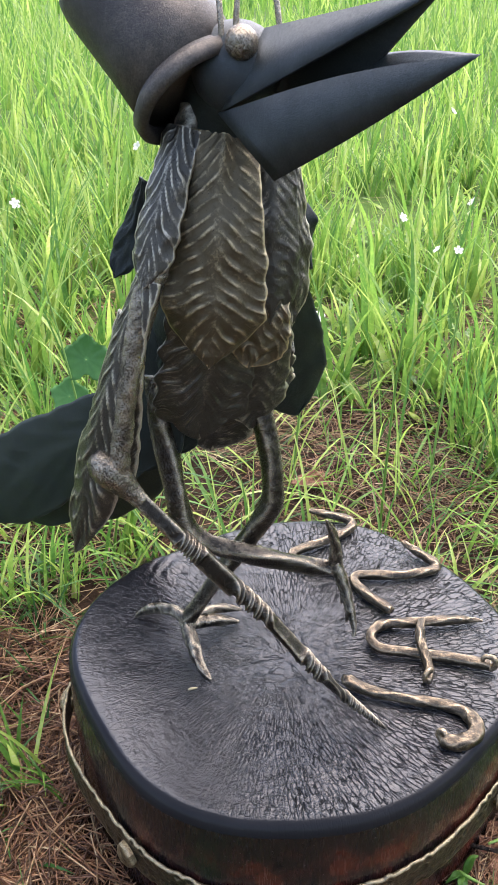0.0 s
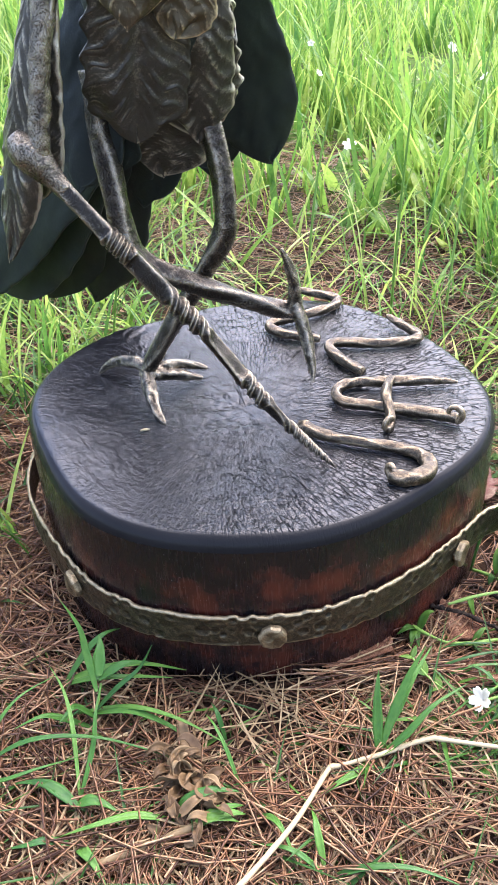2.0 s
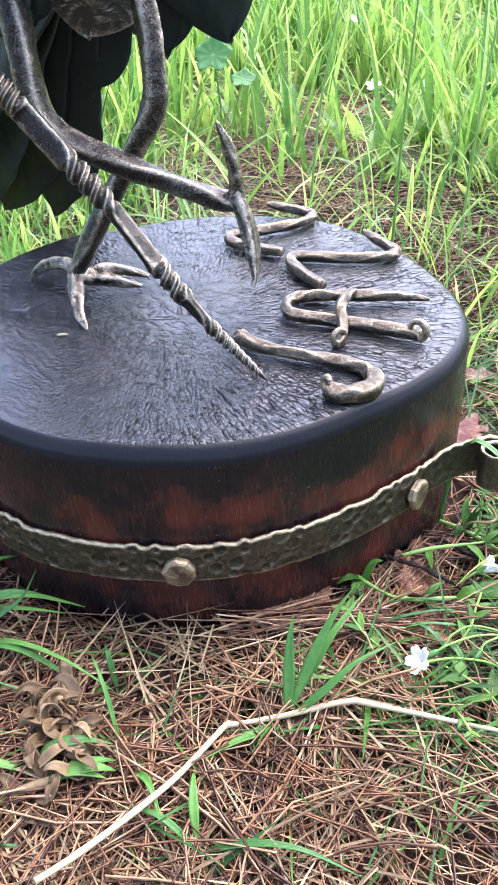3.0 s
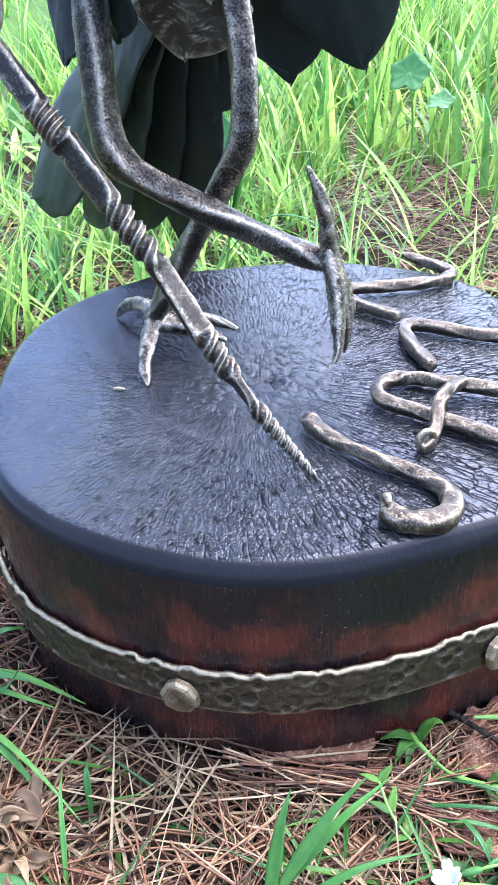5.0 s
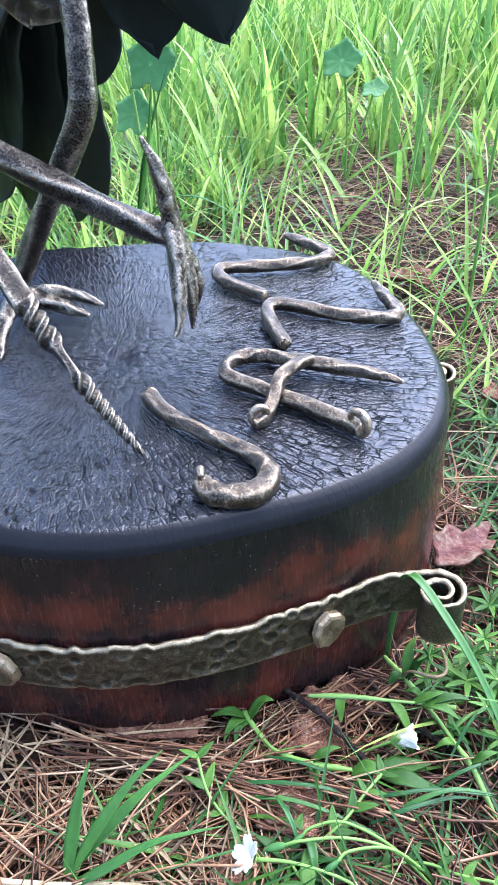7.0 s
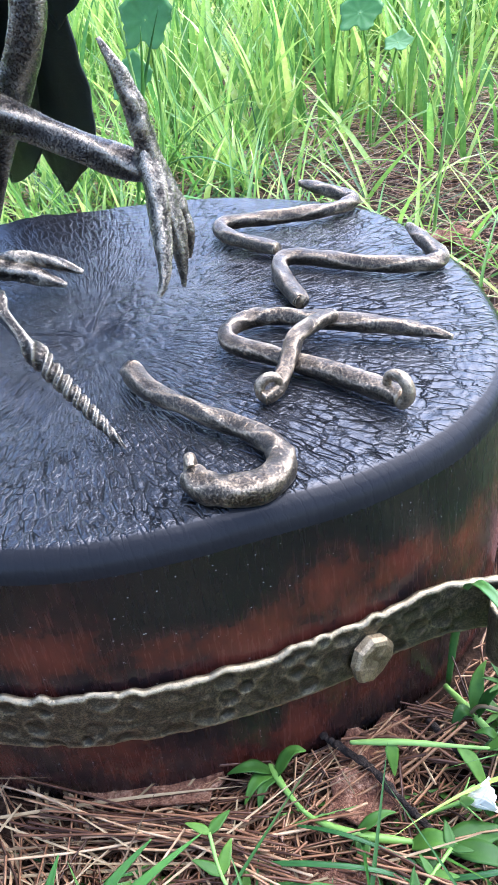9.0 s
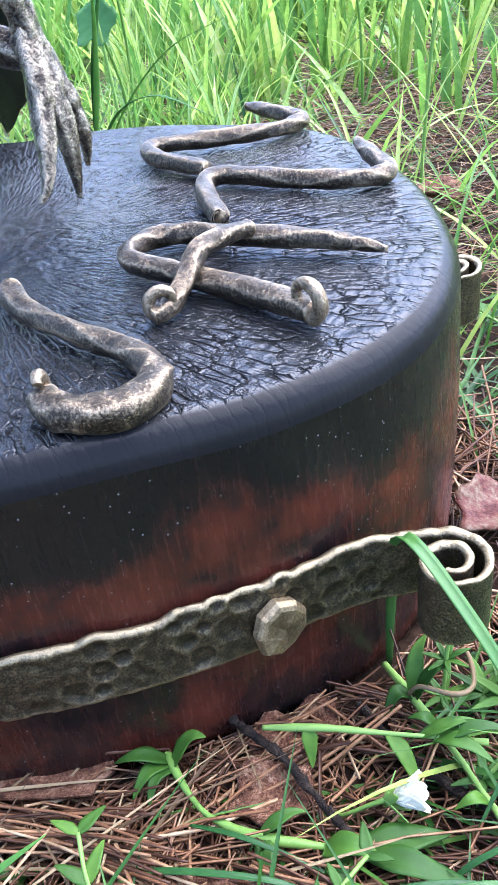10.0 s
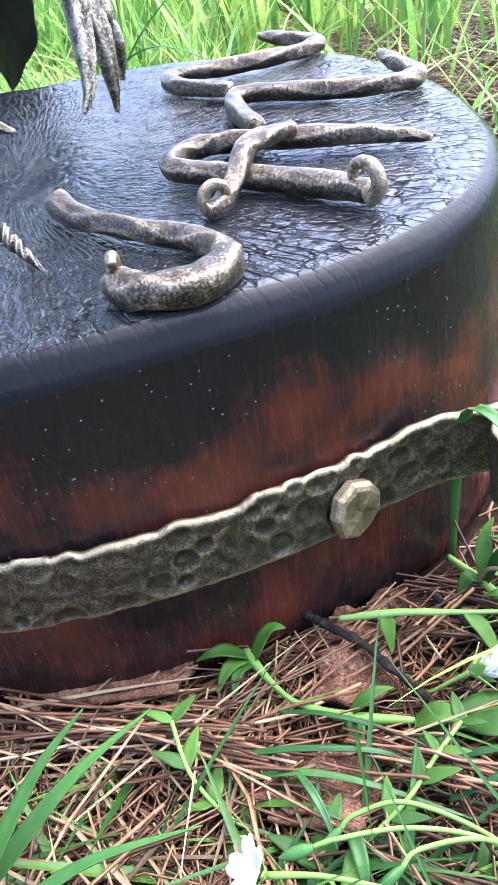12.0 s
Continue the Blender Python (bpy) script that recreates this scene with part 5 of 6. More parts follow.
def cut_stalk():
    ob = empty("cut_stalk", "thick tan cut grass stalk with a green leafy end", "stalk")
    sh = Shape()
    tube(sh, [(-0.045, 0.17, 0.015, 0.0022), (-0.01, 0.19, 0.017, 0.0024), (0.015, 0.204, 0.018, 0.0025), (0.018, 0.2055, 0.0183, 0.003), (0.021, 0.207, 0.0185, 0.0025), (0.036, 0.216, 0.02, 0.0026)], k=6, n=9, jitter=0.06)
    part("stalk", sh, M_STRAW, ob)
    for i, (dx, dy, w) in enumerate(((0.026, 0.016, 0.008), (0.028, 0.011, 0.009), (0.025, 0.006, 0.007))):
        part("leaf_tip", leaf_shape([(0.034, 0.215, 0.02), (0.034 + dx * 0.4, 0.215 + dy * 0.4, 0.025 + 0.001 * i), (0.034 + dx * 0.75, 0.215 + dy * 0.75, 0.025), (0.034 + dx, 0.215 + dy, 0.021)], w), M_BLADE, ob, "green leaf tip")
    return ob


cut_stalk()


def long_blade():
    ob = tagged(part("long_grass_blade", leaf_shape([(0.199, 0.462, 0.0), (0.203, 0.456, 0.045), (0.212, 0.444, 0.082), (0.236, 0.43, 0.075), (0.258, 0.418, 0.058), (0.278, 0.402, 0.038), (0.292, 0.388, 0.012)], 0.0044, 0.4, 4.0, 0.5), M_BLUEGRASS), "long green grass blade arching over the iron scroll", "grass blade")
    return ob


long_blade()


def white_flower(at, facing, size, stem, group="white chickweed flowers", open_=0.9, label="small white chickweed flower on a thin stem"):
    ob = empty("chickweed_flower", label, "flower", group)
    f = Vector(facing).normalized()
    m = f.to_track_quat("Z", "Y").to_matrix()
    c = Vector(at)
    for i in range(5):
        a0 = 2 * math.pi * i / 5 + 0.3
        for lobe in (-0.17, 0.17):
            a = a0 + lobe
            pts = []
            for s in (0.05, 0.35, 0.7, 1.0):
                rr = size * s * math.sin(open_ * (0.7 + 0.3 * s))
                zz = size * s * math.cos(open_ * (0.7 + 0.3 * s)) * 0.9
                pts.append(tuple(c + m @ Vector((rr * math.cos(a), rr * math.sin(a), zz))))
            part("petal", leaf_shape(pts, size * 0.5, 0.06, 5.0, 0.4, 4, tuple(f)), M_PETAL, ob)
    for i in range(5):
        a = 2 * math.pi * i / 5 + 0.9
        pts = [tuple(c + m @ Vector((size * s * 0.6 * math.cos(a), size * s * 0.6 * math.sin(a), size * (0.5 * s - 0.22)))) for s in (0.05, 0.4, 0.75, 1.0)]
        part("sepal", leaf_shape(pts, size * 0.3, 0.2, 2.0, 0.6, 2, tuple(f)), M_STEM, ob)
    sh = Shape()
    tube(sh, [(*p, 0.0007) for p in stem] + [(*(c - f * size * 0.2), 0.001)], k=5, n=6, jitter=0)
    part("stem", sh, M_STEM, ob)
    return ob


white_flower((0.197, 0.32, 0.024), (-0.55, -0.35, 0.6), 0.0095, [(0.25, 0.33, -0.01), (0.238, 0.335, 0.012), (0.215, 0.328, 0.022)], open_=1.0)
white_flower((0.2255, 0.4045, 0.016), (0.8, 0.45, 0.3), 0.0125, [(0.207, 0.4, 0.0), (0.212, 0.398, 0.006), (0.219, 0.401, 0.012)], open_=0.5)

MEADOW = [(-0.05, 1.66, 0.17), (-0.03, 1.6, 0.13), (0.25, 1.42, 0.16), (0.29, 1.45, 0.15), (0.2, 1.55, 0.18), (0.36, 1.75, 0.16), (-0.6, 1.35, 0.22), (-0.52, 1.55, 0.2), (0.55, 2.0, 0.2), (-0.75, 1.7, 0.2), (0.4, 2.4, 0.24), (-0.35, 1.9, 0.24), (0.05, 1.25, 0.1)]
for i, (fx, fy, fz) in enumerate(MEADOW):
    white_flower((fx, fy, fz), (0.9 * math.sin(i * 2.1), -0.5 - 0.4 * math.cos(i * 1.7), 0.8), 0.0075 + 0.005 * abs(math.sin(i * 3.3)), [(fx + 0.02, fy + 0.02, 0.0), (fx + 0.012, fy + 0.012, fz * 0.6)], "white meadow flowers", 1.15, "white meadow flower among tall grass")


def chickweed(label, stems):
    """Creeping stems with pairs of small pointed leaves."""
    ob = empty("chickweed_plant", label, "weed", "creeping weeds round the plinth")
    rng = random.Random(21 + len(stems))
    for pts, n, size in stems:
        sh = Shape()
        q = tube(sh, [(*p, 0.0007) for p in pts], k=8, n=7, jitter=0)
        part("stem", sh, M_STEM, ob)
        for i in range(n):
            p = q[int((i + 1) / n * (len(q) - 1)), :3]
            d = q[min(len(q) - 1, int((i + 1) / n * (len(q) - 1))), :3] - q[max(0, int((i + 1) / n * (len(q) - 1)) - 2), :3]
            h = math.atan2(d[1], d[0])
            for sgn in (-1, 1):
                a = h + sgn * rng.uniform(0.6, 1.2)
                ln = size * rng.uniform(0.7, 1.25)
                up = rng.uniform(0.1, 0.7)
                e = [(p[0] + math.cos(a) * ln * s, p[1] + math.sin(a) * ln * s, p[2] + ln * up * (s - 0.5 * s * s)) for s in (0, 0.35, 0.7, 1)]
                part("leaf", leaf_shape(e, ln * 0.45, 0.15, 2.0, 0.4), M_LEAF, ob)
    return ob


def leafy_stem(label, stem, radius, leaves):
    """A fleshy creeping stem; leaves: (curve, width)."""
    ob = empty("chickweed_plant", label, "weed", "creeping weeds round the plinth")
    sh = Shape()
    tube(sh, [(*p, radius * (0.9 + 0.25 * math.sin(i * 1.9))) for i, p in enumerate(stem)], k=8, n=9, jitter=0.1)
    part("stem", sh, M_STEM, ob)
    for pts, w in leaves:
        part("leaf", leaf_shape(pts, w, 0.18, 2.2, 0.4, 6), M_LEAF, ob)
    return ob


leafy_stem("chickweed stem lying straight out from the plinth with hanging leaves", [(0.1785, 0.4078, 0.016), (0.1969, 0.4139, 0.02), (0.2181, 0.4224, 0.02), (0.2344, 0.429, 0.02), (0.2448, 0.4325, 0.02)], 0.0011, [
    ([(0.193, 0.4128, 0.02), (0.1945, 0.4105, 0.017), (0.196, 0.4085, 0.013), (0.1975, 0.406, 0.009)], 0.0055),
    ([(0.2165, 0.4215, 0.02), (0.222, 0.4195, 0.018), (0.227, 0.4165, 0.014), (0.2315, 0.414, 0.009)], 0.006),
    ([(0.23, 0.427, 0.02), (0.236, 0.427, 0.023), (0.242, 0.427, 0.023), (0.249, 0.426, 0.021)], 0.0065),
    ([(0.231, 0.4275, 0.02), (0.237, 0.431, 0.024), (0.243, 0.4345, 0.025), (0.25, 0.437, 0.024)], 0.006),
    ([(0.226, 0.4255, 0.02), (0.231, 0.429, 0.024), (0.235, 0.4325, 0.025), (0.239, 0.436, 0.024)], 0.005)])
leafy_stem("bent chickweed stem with broad oblong leaves beside the plinth", [(0.1545, 0.3875, 0.012), (0.1562, 0.3858, 0.012), (0.1694, 0.3784, 0.012), (0.1796, 0.376, 0.011), (0.1951, 0.3777, 0.011), (0.2124, 0.3844, 0.01), (0.224, 0.389, 0.008)], 0.0014, [
    ([(0.196, 0.378, 0.012), (0.1985, 0.3745, 0.012), (0.2005, 0.371, 0.011), (0.202, 0.3675, 0.008)], 0.006),
    ([(0.195, 0.3785, 0.012), (0.1985, 0.382, 0.016), (0.2015, 0.386, 0.017), (0.205, 0.389, 0.016)], 0.005),
    ([(0.2216, 0.3875, 0.01), (0.2308, 0.395, 0.012), (0.2361, 0.4, 0.011), (0.2431, 0.4065, 0.008)], 0.0115),
    ([(0.2255, 0.388, 0.011), (0.2355, 0.3895, 0.014), (0.2435, 0.391, 0.013), (0.2537, 0.3945, 0.009)], 0.0095),
    ([(0.2135, 0.383, 0.011), (0.2188, 0.3845, 0.016), (0.224, 0.386, 0.017), (0.2305, 0.387, 0.014)], 0.009),
    ([(0.216, 0.382, 0.01), (0.22, 0.379, 0.013), (0.2245, 0.377, 0.012), (0.23, 0.376, 0.009)], 0.007),
    ([(0.158, 0.3845, 0.012), (0.161, 0.388, 0.02), (0.164, 0.3905, 0.024), (0.168, 0.392, 0.024)], 0.007),
    ([(0.1565, 0.3855, 0.012), (0.152, 0.381, 0.018), (0.148, 0.3775, 0.019), (0.143, 0.3745, 0.016)], 0.0065),
    ([(0.157, 0.385, 0.012), (0.1545, 0.3795, 0.015), (0.1535, 0.3745, 0.014), (0.153, 0.3695, 0.01)], 0.006),
    ([(0.159, 0.384, 0.012), (0.157, 0.379, 0.014), (0.1575, 0.3745, 0.013), (0.159, 0.37, 0.009)], 0.005)])
leafy_stem("long pale chickweed stem running out from under the iron scroll", [(0.1994, 0.4571, 0.006), (0.2161, 0.4434, 0.012), (0.2363, 0.4295, 0.012), (0.2503, 0.4188, 0.012), (0.2591, 0.4122, 0.012), (0.2704, 0.4009, 0.01), (0.2765, 0.396, 0.006)], 0.0013, [
    ([(0.2591, 0.4122, 0.012), (0.2625, 0.413, 0.018), (0.2655, 0.4155, 0.02), (0.2692, 0.42, 0.018)], 0.0055),
    ([(0.2161, 0.4434, 0.012), (0.2145, 0.448, 0.022), (0.214, 0.452, 0.027), (0.215, 0.457, 0.03)], 0.0065),
    ([(0.2165, 0.443, 0.012), (0.2195, 0.4455, 0.022), (0.222, 0.4475, 0.026), (0.225, 0.45, 0.026)], 0.006),
    ([(0.2155, 0.444, 0.012), (0.212, 0.441, 0.016), (0.2105, 0.438, 0.014), (0.21, 0.434, 0.008)], 0.0065),
    ([(0.23, 0.434, 0.012), (0.2265, 0.432, 0.02), (0.2235, 0.431, 0.022), (0.2195, 0.43, 0.02)], 0.0055),
    ([(0.2503, 0.4188, 0.012), (0.2475, 0.4155, 0.017), (0.245, 0.413, 0.017), (0.242, 0.411, 0.013)], 0.005)])
for stem_, bud in (([(0.2051, 0.3332, 0.02), (0.2107, 0.337, 0.022), (0.226, 0.3475, 0.021), (0.2439, 0.3558, 0.014), (0.26, 0.36, -0.004)], 0.0035),
                   ([(0.227, 0.3376, 0.02), (0.2298, 0.3434, 0.021), (0.2444, 0.354, 0.018), (0.262, 0.362, -0.004)], 0.003),
                   ([(0.2095, 0.3405, 0.02), (0.2119, 0.3445, 0.022), (0.2228, 0.3529, 0.022), (0.2436, 0.3569, 0.014), (0.264, 0.358, -0.004)], 0.0025)):
    ob = empty("chickweed_bud", "closed green flower bud on a thin pale stem", "flower bud", "chickweed buds")
    sh = Shape()
    tube(sh, [(*p, 0.0007) for p in stem_], k=7, n=7, jitter=0)
    part("stem", sh, M_STEM, ob)
    d = Vector(stem_[0]) - Vector(stem_[1])
    d.normalize()
    sh = Shape()
    c = Vector(stem_[0])
    tube(sh, [(*c, 0.0008), (*(c + d * bud * 0.7), bud * 0.45), (*(c + d * bud * 1.7), bud * 0.42), (*(c + d * bud * 2.7), 0.0004)], k=5, n=10, jitter=0.1)
    part("bud", sh, M_BROAD, ob)


def bedstraw(label, stem, whorls, size):
    """A thin climbing stem with rings of narrow leaves at its joints."""
    ob = empty("bedstraw_plant", label, "weed", "bedstraw beside the plinth")
    sh = Shape()
    tube(sh, [(*p, 0.0007) for p in stem], k=6, n=7, jitter=0)
    part("stem", sh, M_STEM, ob)
    q = spline(stem, 10)
    rng = random.Random(int(stem[0][0] * 1e4))
    for w in range(whorls):
        f = 0.25 + 0.75 * w / max(1, whorls - 1)
        c = Vector(q[int(f * (len(q) - 1))])
        spin, reach = rng.uniform(0, 1), size * (1.05 - 0.35 * f) * rng.uniform(0.85, 1.1)
        for k in range(7):
            a = 2 * math.pi * k / 7 + spin
            d = Vector((math.cos(a), math.sin(a), 0.0))
            up = rng.uniform(0.2, 0.75)
            pts = [tuple(c + d * (reach * t) + Vector((0, 0, reach * up * (t - 0.45 * t * t)))) for t in (0.03, 0.35, 0.7, 1.0)]
            part("leaf", leaf_shape(pts, reach * 0.27, 0.25, 2.6, 0.35, 4), M_LEAF, ob)
    return ob


for pts_, n_, size_ in (([(0.232, 0.452, 0.004), (0.238, 0.458, 0.016), (0.243, 0.464, 0.027), (0.246, 0.468, 0.034)], 3, 0.014),
                        ([(0.224, 0.447, 0.003), (0.224, 0.45, 0.016), (0.2235, 0.453, 0.028), (0.2235, 0.455, 0.036)], 3, 0.011),
                        ([(0.236, 0.452, 0.008), (0.248, 0.456, 0.018), (0.26, 0.457, 0.022), (0.276, 0.456, 0.022)], 3, 0.014),
                        ([(0.25, 0.47, 0.0), (0.256, 0.475, 0.014), (0.26, 0.482, 0.026), (0.262, 0.487, 0.034)], 3, 0.014),
                        ([(0.242, 0.424, 0.002), (0.248, 0.428, 0.014), (0.252, 0.432, 0.02), (0.258, 0.437, 0.024)], 2, 0.012),
                        ([(0.265, 0.43, 0.0), (0.27, 0.436, 0.014), (0.274, 0.443, 0.024), (0.277, 0.449, 0.03)], 3, 0.013),
                        ([(0.235, 0.51, 0.0), (0.24, 0.518, 0.016), (0.246, 0.525, 0.026), (0.25, 0.532, 0.032)], 3, 0.014),
                        ([(0.26, 0.545, 0.0), (0.262, 0.555, 0.016), (0.266, 0.564, 0.026), (0.27, 0.572, 0.03)], 3, 0.015)):
    bedstraw("bright green bedstraw with rings of narrow leaves", pts_, n_, size_)


def lying_blades(label, curves):
    ob = empty("grass_plant", label, "grass plant", "blades lying over the litter")
    for pts, w in curves:
        part("blade", leaf_shape(pts, w * 0.75, 0.35, 4.0, 0.5), M_BLUEGRASS, ob)


lying_blades("blue-green grass blades lying across the needle litter", [
    ([(0.247, 0.393, 0.006), (0.253, 0.3986, 0.014), (0.2609, 0.4064, 0.018), (0.2702, 0.4187, 0.016)], 0.0026),
    ([(0.2161, 0.3715, 0.008), (0.2351, 0.3786, 0.016), (0.2509, 0.3885, 0.018), (0.2752, 0.4023, 0.012)], 0.003),
    ([(0.1647, 0.3503, 0.01), (0.1871, 0.3573, 0.018), (0.2092, 0.366, 0.018), (0.2229, 0.3711, 0.01)], 0.0028),
    ([(0.235, 0.37, 0.008), (0.245, 0.3787, 0.018), (0.2577, 0.3893, 0.022), (0.2744, 0.4002, 0.016)], 0.0034),
    ([(0.2302, 0.363, 0.012), (0.2436, 0.3735, 0.019), (0.2573, 0.3875, 0.018), (0.268, 0.397, 0.012)], 0.003),
    ([(0.1745, 0.3704, 0.012), (0.1916, 0.3723, 0.017), (0.2106, 0.3754, 0.015), (0.222, 0.378, 0.01)], 0.0022),
    ([(0.2498, 0.4113, 0.01), (0.253, 0.424, 0.022), (0.2565, 0.434, 0.025), (0.26, 0.443, 0.02)], 0.002),
    ([(0.17, 0.345, 0.008), (0.19, 0.352, 0.016), (0.21, 0.357, 0.016), (0.24, 0.362, 0.01)], 0.003),
    ([(0.1916, 0.3506, 0.02), (0.199, 0.346, 0.021), (0.2045, 0.342, 0.019), (0.2097, 0.3374, 0.014)], 0.003),
    ([(0.2104, 0.3447, 0.014), (0.2135, 0.3405, 0.016), (0.217, 0.336, 0.015), (0.2195, 0.3317, 0.01)], 0.0055)])


def straw_wisp():
    sh = Shape()
    tube(sh, [(0.214, 0.4425, 0.012, 0.0007), (0.2181, 0.4427, 0.02, 0.0009), (0.23, 0.4444, 0.021, 0.001), (0.2336, 0.4509, 0.021, 0.0009), (0.2279, 0.4612, 0.022, 0.0008), (0.2236, 0.4628, 0.02, 0.0006)], k=8, n=7, jitter=0.1)
    return tagged(part("straw_wisp", sh, M_STRAW), "pale curled wisp of dry grass by the iron scroll", "straw")


straw_wisp()


def needle_bundles():
    """Long needles that have fallen side by side."""
    sh = Shape()
    rng = random.Random(5)
    for line, count, spread in (([(0.08, 0.327), (0.1247, 0.3418), (0.152, 0.3521), (0.1851, 0.3583)], 26, 0.006), ([(0.195, 0.3665), (0.2182, 0.3698), (0.2309, 0.3716), (0.2516, 0.375)], 14, 0.0035), ([(0.1443, 0.3325), (0.1666, 0.3448), (0.1966, 0.3551), (0.205, 0.357)], 5, 0.003)):
        for i in range(count):
            ox, oy, z = rng.gauss(0, spread), rng.gauss(0, spread), rng.uniform(0.012, 0.019)
            turn, lo, hi = rng.gauss(0, 0.12), rng.uniform(0, 0.3), rng.uniform(0.7, 1)
            q = spline(line, 5)
            q = q[int(lo * (len(q) - 1)):int(hi * (len(q) - 1)) + 1]
            m = q.mean(0)
            pts = [(m[0] + ox + (p[0] - m[0]) - turn * (p[1] - m[1]), m[1] + oy + (p[1] - m[1]) + turn * (p[0] - m[0]), z + 0.001 * math.sin(k * 0.8 + i), rng.uniform(0.0004, 0.0006)) for k, p in enumerate(q)]
            tube(sh, pts, k=2, n=5, jitter=0)
    return stuff(part("pine_needles", sh, M_NEEDLE), "long reddish pine needles lying side by side", "litter")


needle_bundles()
chickweed("creeping green weed in the needle litter", [
    ([(0.25, 0.31, -0.01), (0.235, 0.32, 0.006), (0.22, 0.325, 0.012), (0.205, 0.335, 0.008)], 3, 0.015),
    ([(0.225, 0.31, -0.01), (0.215, 0.295, 0.004), (0.2, 0.285, 0.006), (0.19, 0.27, 0.0)], 3, 0.015),
    ([(0.1, 0.235, 0.0), (0.105, 0.225, 0.006), (0.11, 0.215, 0.004), (0.112, 0.2, 0.0)], 3, 0.012)])
chickweed("low green weed behind the plinth", [
    ([(0.24, 0.55, -0.006), (0.25, 0.57, 0.01), (0.262, 0.59, 0.014), (0.27, 0.61, 0.01)], 4, 0.02),
    ([(0.22, 0.62, 0.0), (0.235, 0.6, 0.014), (0.255, 0.585, 0.018), (0.28, 0.575, 0.012)], 4, 0.02),
    ([(0.26, 0.5, -0.01), (0.275, 0.51, 0.006), (0.29, 0.525, 0.01), (0.3, 0.545, 0.006)], 4, 0.018)])


_rng = random.Random(77)
for k in (4, 5, 6, 8, 9, 10, 11, 13, 14, 15, 17):
    cx, cy = ((0.212, 0.4), (0.242, 0.388), (0.2, 0.372), (0.262, 0.4), (0.235, 0.345), (0.205, 0.335), (0.225, 0.47), (0.235, 0.37), (0.27, 0.44), (0.25, 0.5), (0.29, 0.57), (0.3, 0.37), (0.23, 0.3), (0.26, 0.66), (0.2, 0.7), (0.33, 0.5), (0.18, 0.345), (0.31, 0.63))[k]
    runs = []
    for _ in range(3):
        a = _rng.uniform(0, 6.28)
        p = [cx, cy, float(ground_z(cx, cy)) + 0.004]
        pts = [tuple(p)]
        for s in range(4):
            a += _rng.uniform(-0.5, 0.5)
            p = [p[0] + 0.014 * math.cos(a), p[1] + 0.014 * math.sin(a), p[2] + _rng.uniform(-0.001, 0.008)]
            pts.append(tuple(p))
        if all(outside_block(np.float64(q[0]), np.float64(q[1]), 0.008) for q in pts):
            runs.append((pts, 5, _rng.uniform(0.006, 0.0105)))
    if runs:
        chickweed("leafy green chickweed spreading over the litter", runs)


def flake(name, at, size, turn, label, category, material, seed, lift=0.004, thick=0.0022):
    """A ragged, slightly curled piece of bark or dead leaf."""
    sh = Shape()
    rows, under = [], []
    n, k = 28, 7
    c, s = math.cos(radians(turn)), math.sin(radians(turn))
    for i in range(k + 1):
        f = i / k
        row = []
        for j in range(n):
            a = 2 * math.pi * j / n
            r = f * (1 + 0.3 * noise.noise(Vector((math.cos(a) * 1.7, math.sin(a) * 1.7, seed))) * 2 + 0.08 * noise.noise(Vector((math.cos(a) * 7, math.sin(a) * 7, seed))))
            u, v = size[0] / 2 * r * math.cos(a), size[1] / 2 * r * math.sin(a)
            z = lift + 0.18 * v * v / size[1] * 4 + 0.0025 * noise.noise(Vector((u * 90, v * 90, seed)))
            row.append((at[0] + c * u - s * v, at[1] + s * u + c * v, at[2] + z))
        rows.append(row)
    under = [[(p[0], p[1], p[2] - thick) for p in r] for r in rows[::-1]]
    sh.grid(rows + under, close=True, caps=True)
    return tagged(part(name, sh, material), label, category, "bark pieces in the litter")


for at, size, turn, seed in (((0.12, 0.362, 0.007), (0.055, 0.022), 33, 1.0), ((0.195, 0.3535, 0.006), (0.036, 0.02), 15, 13.0), ((0.19, 0.392, 0.004), (0.026, 0.018), 40, 15.0), ((0.197, 0.352, 0.006), (0.034, 0.02), 20, 3.0), ((0.19, 0.31, 0.006), (0.024, 0.015), 120, 4.0),
                             ((0.064, 0.252, 0.006), (0.028, 0.02), 60, 5.0), ((0.045, 0.9, 0.012), (0.05, 0.035), 10, 6.0), ((0.18, 0.735, 0.014), (0.035, 0.02), 80, 7.0), ((0.185, 0.415, 0.002), (0.03, 0.02), 70, 9.0)):
    flake("bark_piece", at, size, turn, "reddish-brown flake of pine bark on the litter", "bark", M_BARK, seed)
for at, size, turn, seed in (((0.212, 0.552, 0.008), (0.045, 0.026), 68, 2.0), ((0.22, 0.64, 0.006), (0.03, 0.02), 50, 8.0), ((0.075, 0.745, 0.006), (0.022, 0.014), 15, 12.0)):
    flake("dead_leaf", at, size, turn, "curled red and pinkish dead leaf on the litter", "leaf", M_RED, seed, 0.006, 0.0012)


def twig(pts, label):
    sh = Shape()
    rng = random.Random(int(pts[0][0] * 1e4))
    q = [(p[0], p[1], p[2] + rng.uniform(-0.0005, 0.0005), p[3] * rng.uniform(0.5, 1.05)) for p in spline(pts, 11)]
    tube(sh, q, k=2, n=9, jitter=0.2)
    return tagged(part("twig", sh, M_TWIG), label, "twig")


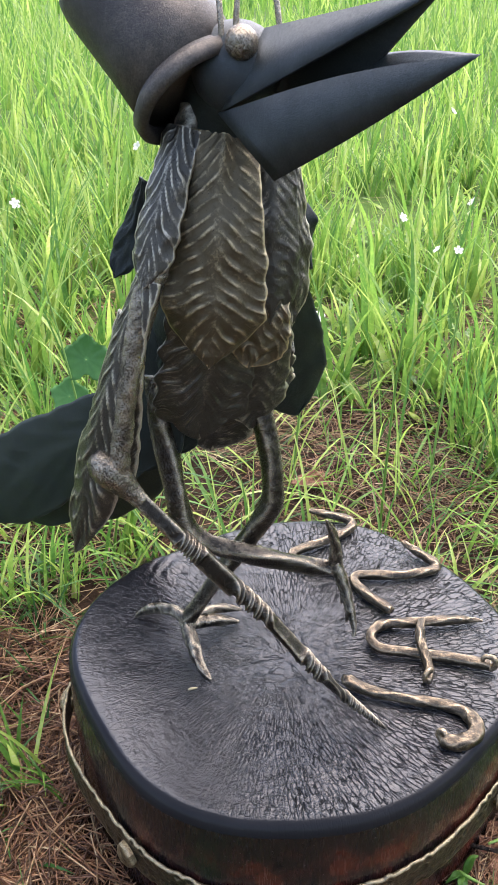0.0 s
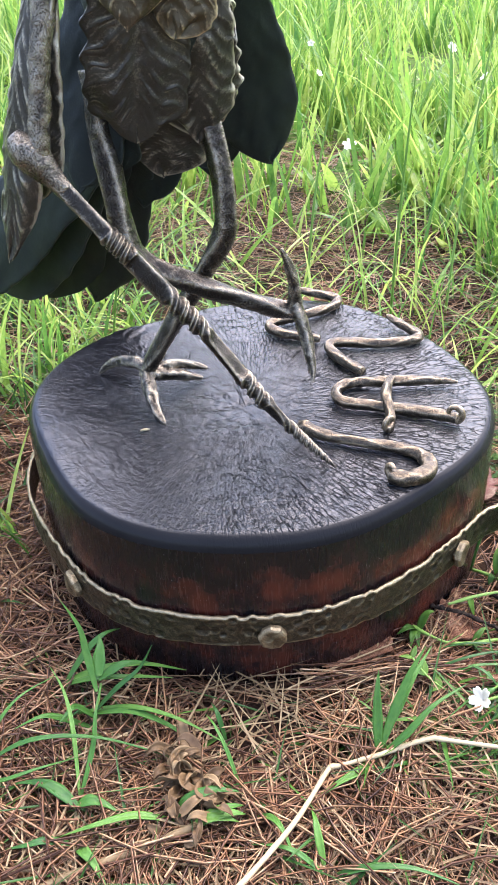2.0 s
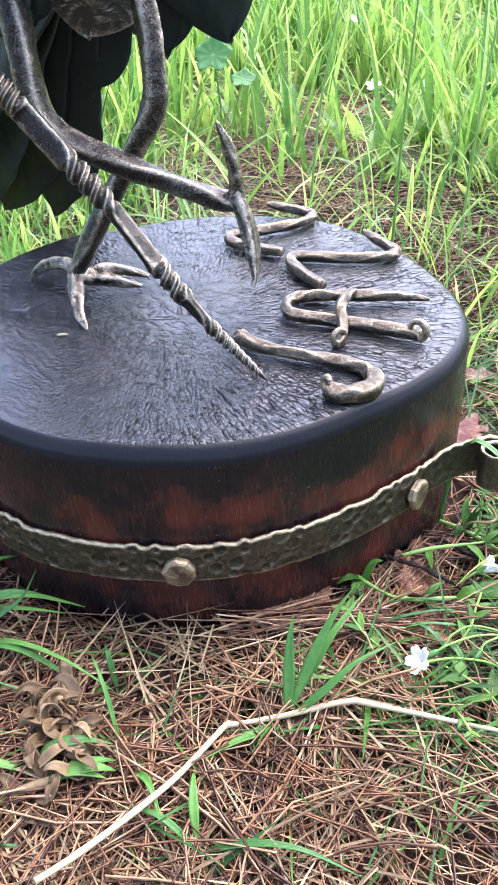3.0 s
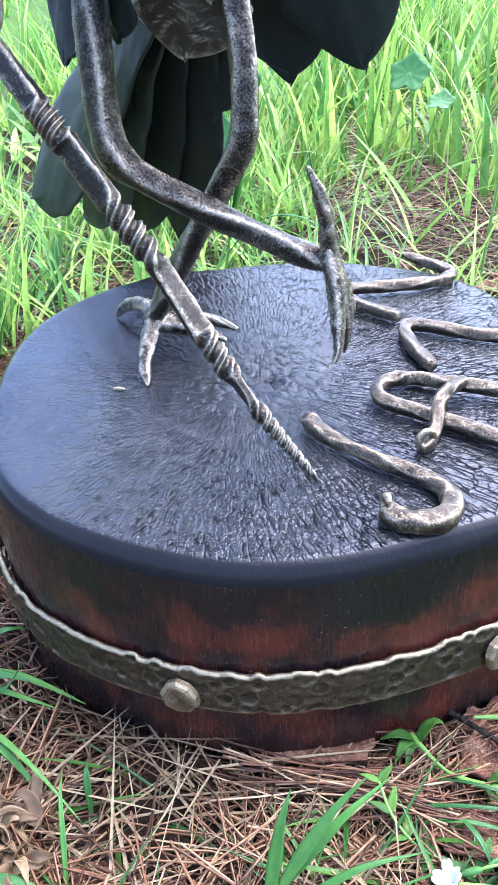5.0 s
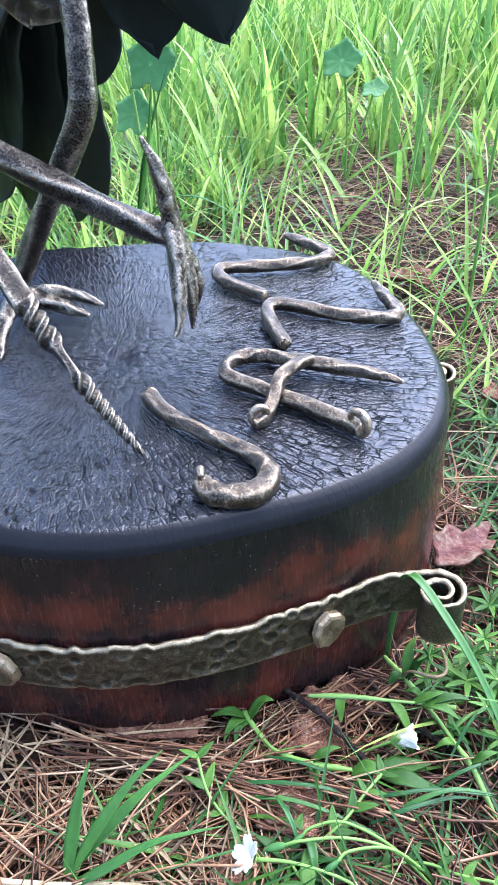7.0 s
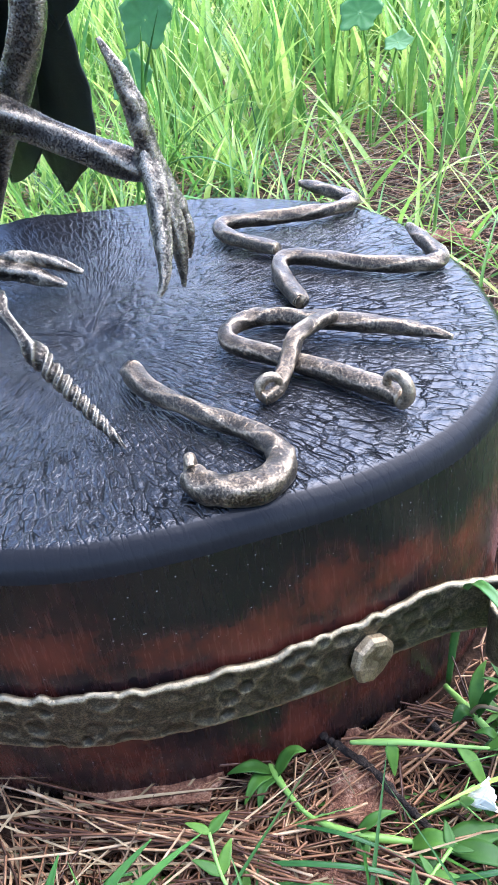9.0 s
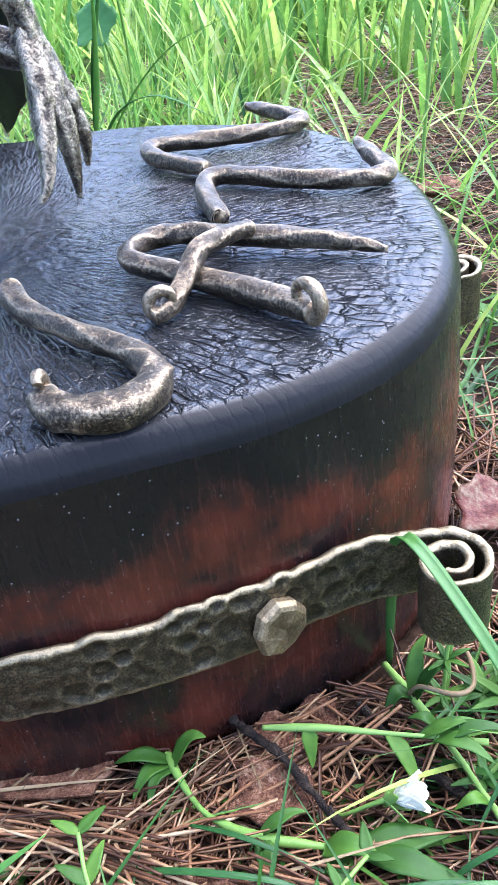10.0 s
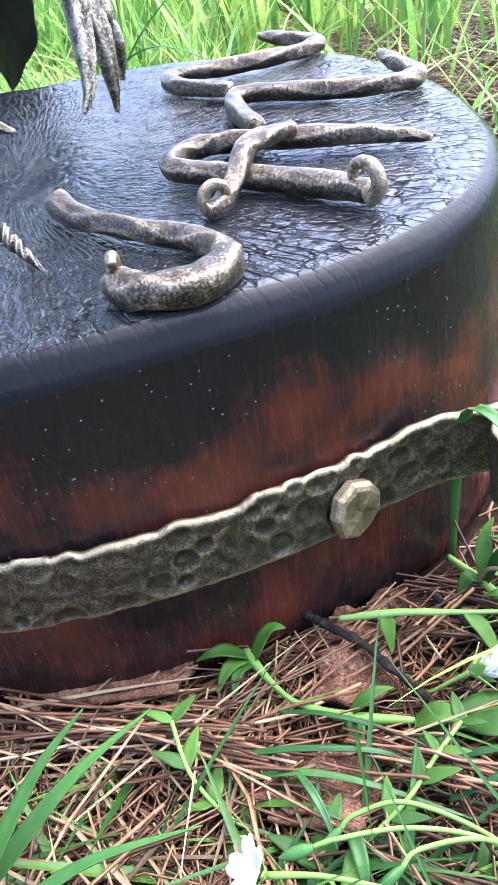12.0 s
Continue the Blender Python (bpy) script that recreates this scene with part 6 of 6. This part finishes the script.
twig([(0.16, 0.409, 0.013, 0.0012), (0.1698, 0.4065, 0.014, 0.0017), (0.1877, 0.4028, 0.014, 0.0019), (0.2069, 0.3947, 0.013, 0.0018), (0.2193, 0.391, 0.01, 0.0014)], "thin dark knobbly twig lying by the plinth")
twig([(0.2, 0.434, 0.011, 0.0014), (0.225, 0.424, 0.008, 0.0018), (0.26, 0.418, 0.006, 0.0016), (0.29, 0.414, 0.003, 0.001)], "dark twig lying under green weeds")


def dry_stalk():
    sh = Shape()
    tube(sh, [(0.056, 0.16, 0.042, 0.0015), (0.069, 0.181, 0.036, 0.0015), (0.09, 0.222, 0.026, 0.0015), (0.104, 0.2575, 0.021, 0.0015), (0.107, 0.2625, 0.0208, 0.0018), (0.112, 0.264, 0.0208, 0.0015), (0.136, 0.275, 0.021, 0.0015), (0.1625, 0.289, 0.021, 0.0017), (0.18, 0.2905, 0.02, 0.0015), (0.26, 0.294, 0.012, 0.001)], k=7, n=8, jitter=0.08)
    return tagged(part("dry_stalk", sh, M_PALE), "bent pale dry grass stalk lying over the litter", "stalk")


dry_stalk()


def curled_leaf(at, seed, label):
    ob = empty("dry_leaf", label, "leaf", "dry curled leaves")
    rng = random.Random(seed)
    for i in range(24):
        a = rng.uniform(0, 6.28)
        p = [at[0] + rng.gauss(0, 0.006), at[1] + rng.gauss(0, 0.009), at[2] + rng.uniform(0.0, 0.01)]
        pts, climb, bend = [tuple(p)], rng.uniform(-0.4, 1.4), rng.uniform(-0.2, 0.5)
        for k in range(6):
            a += bend + rng.uniform(-0.3, 0.3)
            p = [p[0] + 0.0032 * math.cos(a), p[1] + 0.0032 * math.sin(a), max(at[2] - 0.003, p[2] + 0.003 * math.sin(climb + k * 0.8))]
            pts.append(tuple(p))
        part("fragment", leaf_shape(pts, rng.uniform(0.004, 0.009), rng.uniform(0.15, 0.8), 3.0, 0.6, 6, (rng.uniform(-1.2, 1.2), rng.uniform(-1.2, 1.2), 1)), M_DRYLEAF, ob)
    return ob


curled_leaf((0.018, 0.25, 0.014), 3, "brown curled-up dry leaf on needle litter")
curled_leaf((0.03, 0.232, 0.014), 8, "crumpled tan dry leaf on needle litter")


def broad_plant(at, leaves, label):
    """A wild plant with round lobed leaves on long stalks."""
    ob = empty("broadleaf_plant", label, "plant", "broad-leaved plants in the grass")
    for (x, y, z), size, tilt in leaves:
        sh = Shape()
        tube(sh, [(*at, 0.0018), ((at[0] + x) / 2, (at[1] + y) / 2 + 0.01, (at[2] + z) * 0.6, 0.0015), (x, y, z, 0.0012)], k=6, n=6, jitter=0)
        part("stalk", sh, M_STEM, ob)
        sh = Shape()
        rows = []
        t = radians(tilt)
        for i in range(7):
            f = i / 6
            row = []
            for j in range(40):
                a = 2 * math.pi * j / 40
                r = size * f * (1 + 0.12 * math.cos(5 * a) + 0.03 * math.cos(20 * a) - 0.25 * math.exp(-((a - math.pi) / 0.35) ** 2))
                u, v = r * math.cos(a), r * math.sin(a)
                d = 0.12 * size * f * f * math.cos(10 * a) * 0.3 + 0.15 * u * u / size
                row.append((x + v, y + u * math.cos(t) + d * math.sin(t), z - u * math.sin(t) + d * math.cos(t)))
            rows.append(row)
        sh.grid(rows + [[(p[0], p[1], p[2] - 0.0004) for p in r] for r in rows[::-1]], close=True, caps=True)
        part("leaf", sh, M_BROAD, ob)
    return ob


broad_plant((-0.24, 0.88, 0.0), [((-0.215, 0.86, 0.198), 0.026, -70), ((-0.24, 0.86, 0.15), 0.021, -60)], "round-leaved green plant in the tall grass")
broad_plant((-0.15, 1.18, 0.0), [((-0.152, 1.16, 0.155), 0.024, -50), ((-0.12, 1.19, 0.12), 0.016, -30)], "small lobed green plant standing in the grass")


def tall_stalk(x, y, h, lean):
    sh = Shape()
    tube(sh, [(x, y, -0.003, 0.0016), (x + lean * 0.3, y, h * 0.5, 0.0014), (x + lean, y, h, 0.0007)], k=8, n=7, jitter=0)
    return tagged(part("grass_stalk", sh, M_STEM), "tall thin green grass stalk", "grass stalk", "tall grass stalks")


for x, y, h, ln in ((0.125, 0.82, 0.3, 0.01), (0.19, 0.9, 0.33, 0.02), (0.02, 0.93, 0.3, 0.04), (-0.22, 0.85, 0.3, -0.03), (0.27, 1.0, 0.35, 0.05)):
    tall_stalk(x, y, h, ln)
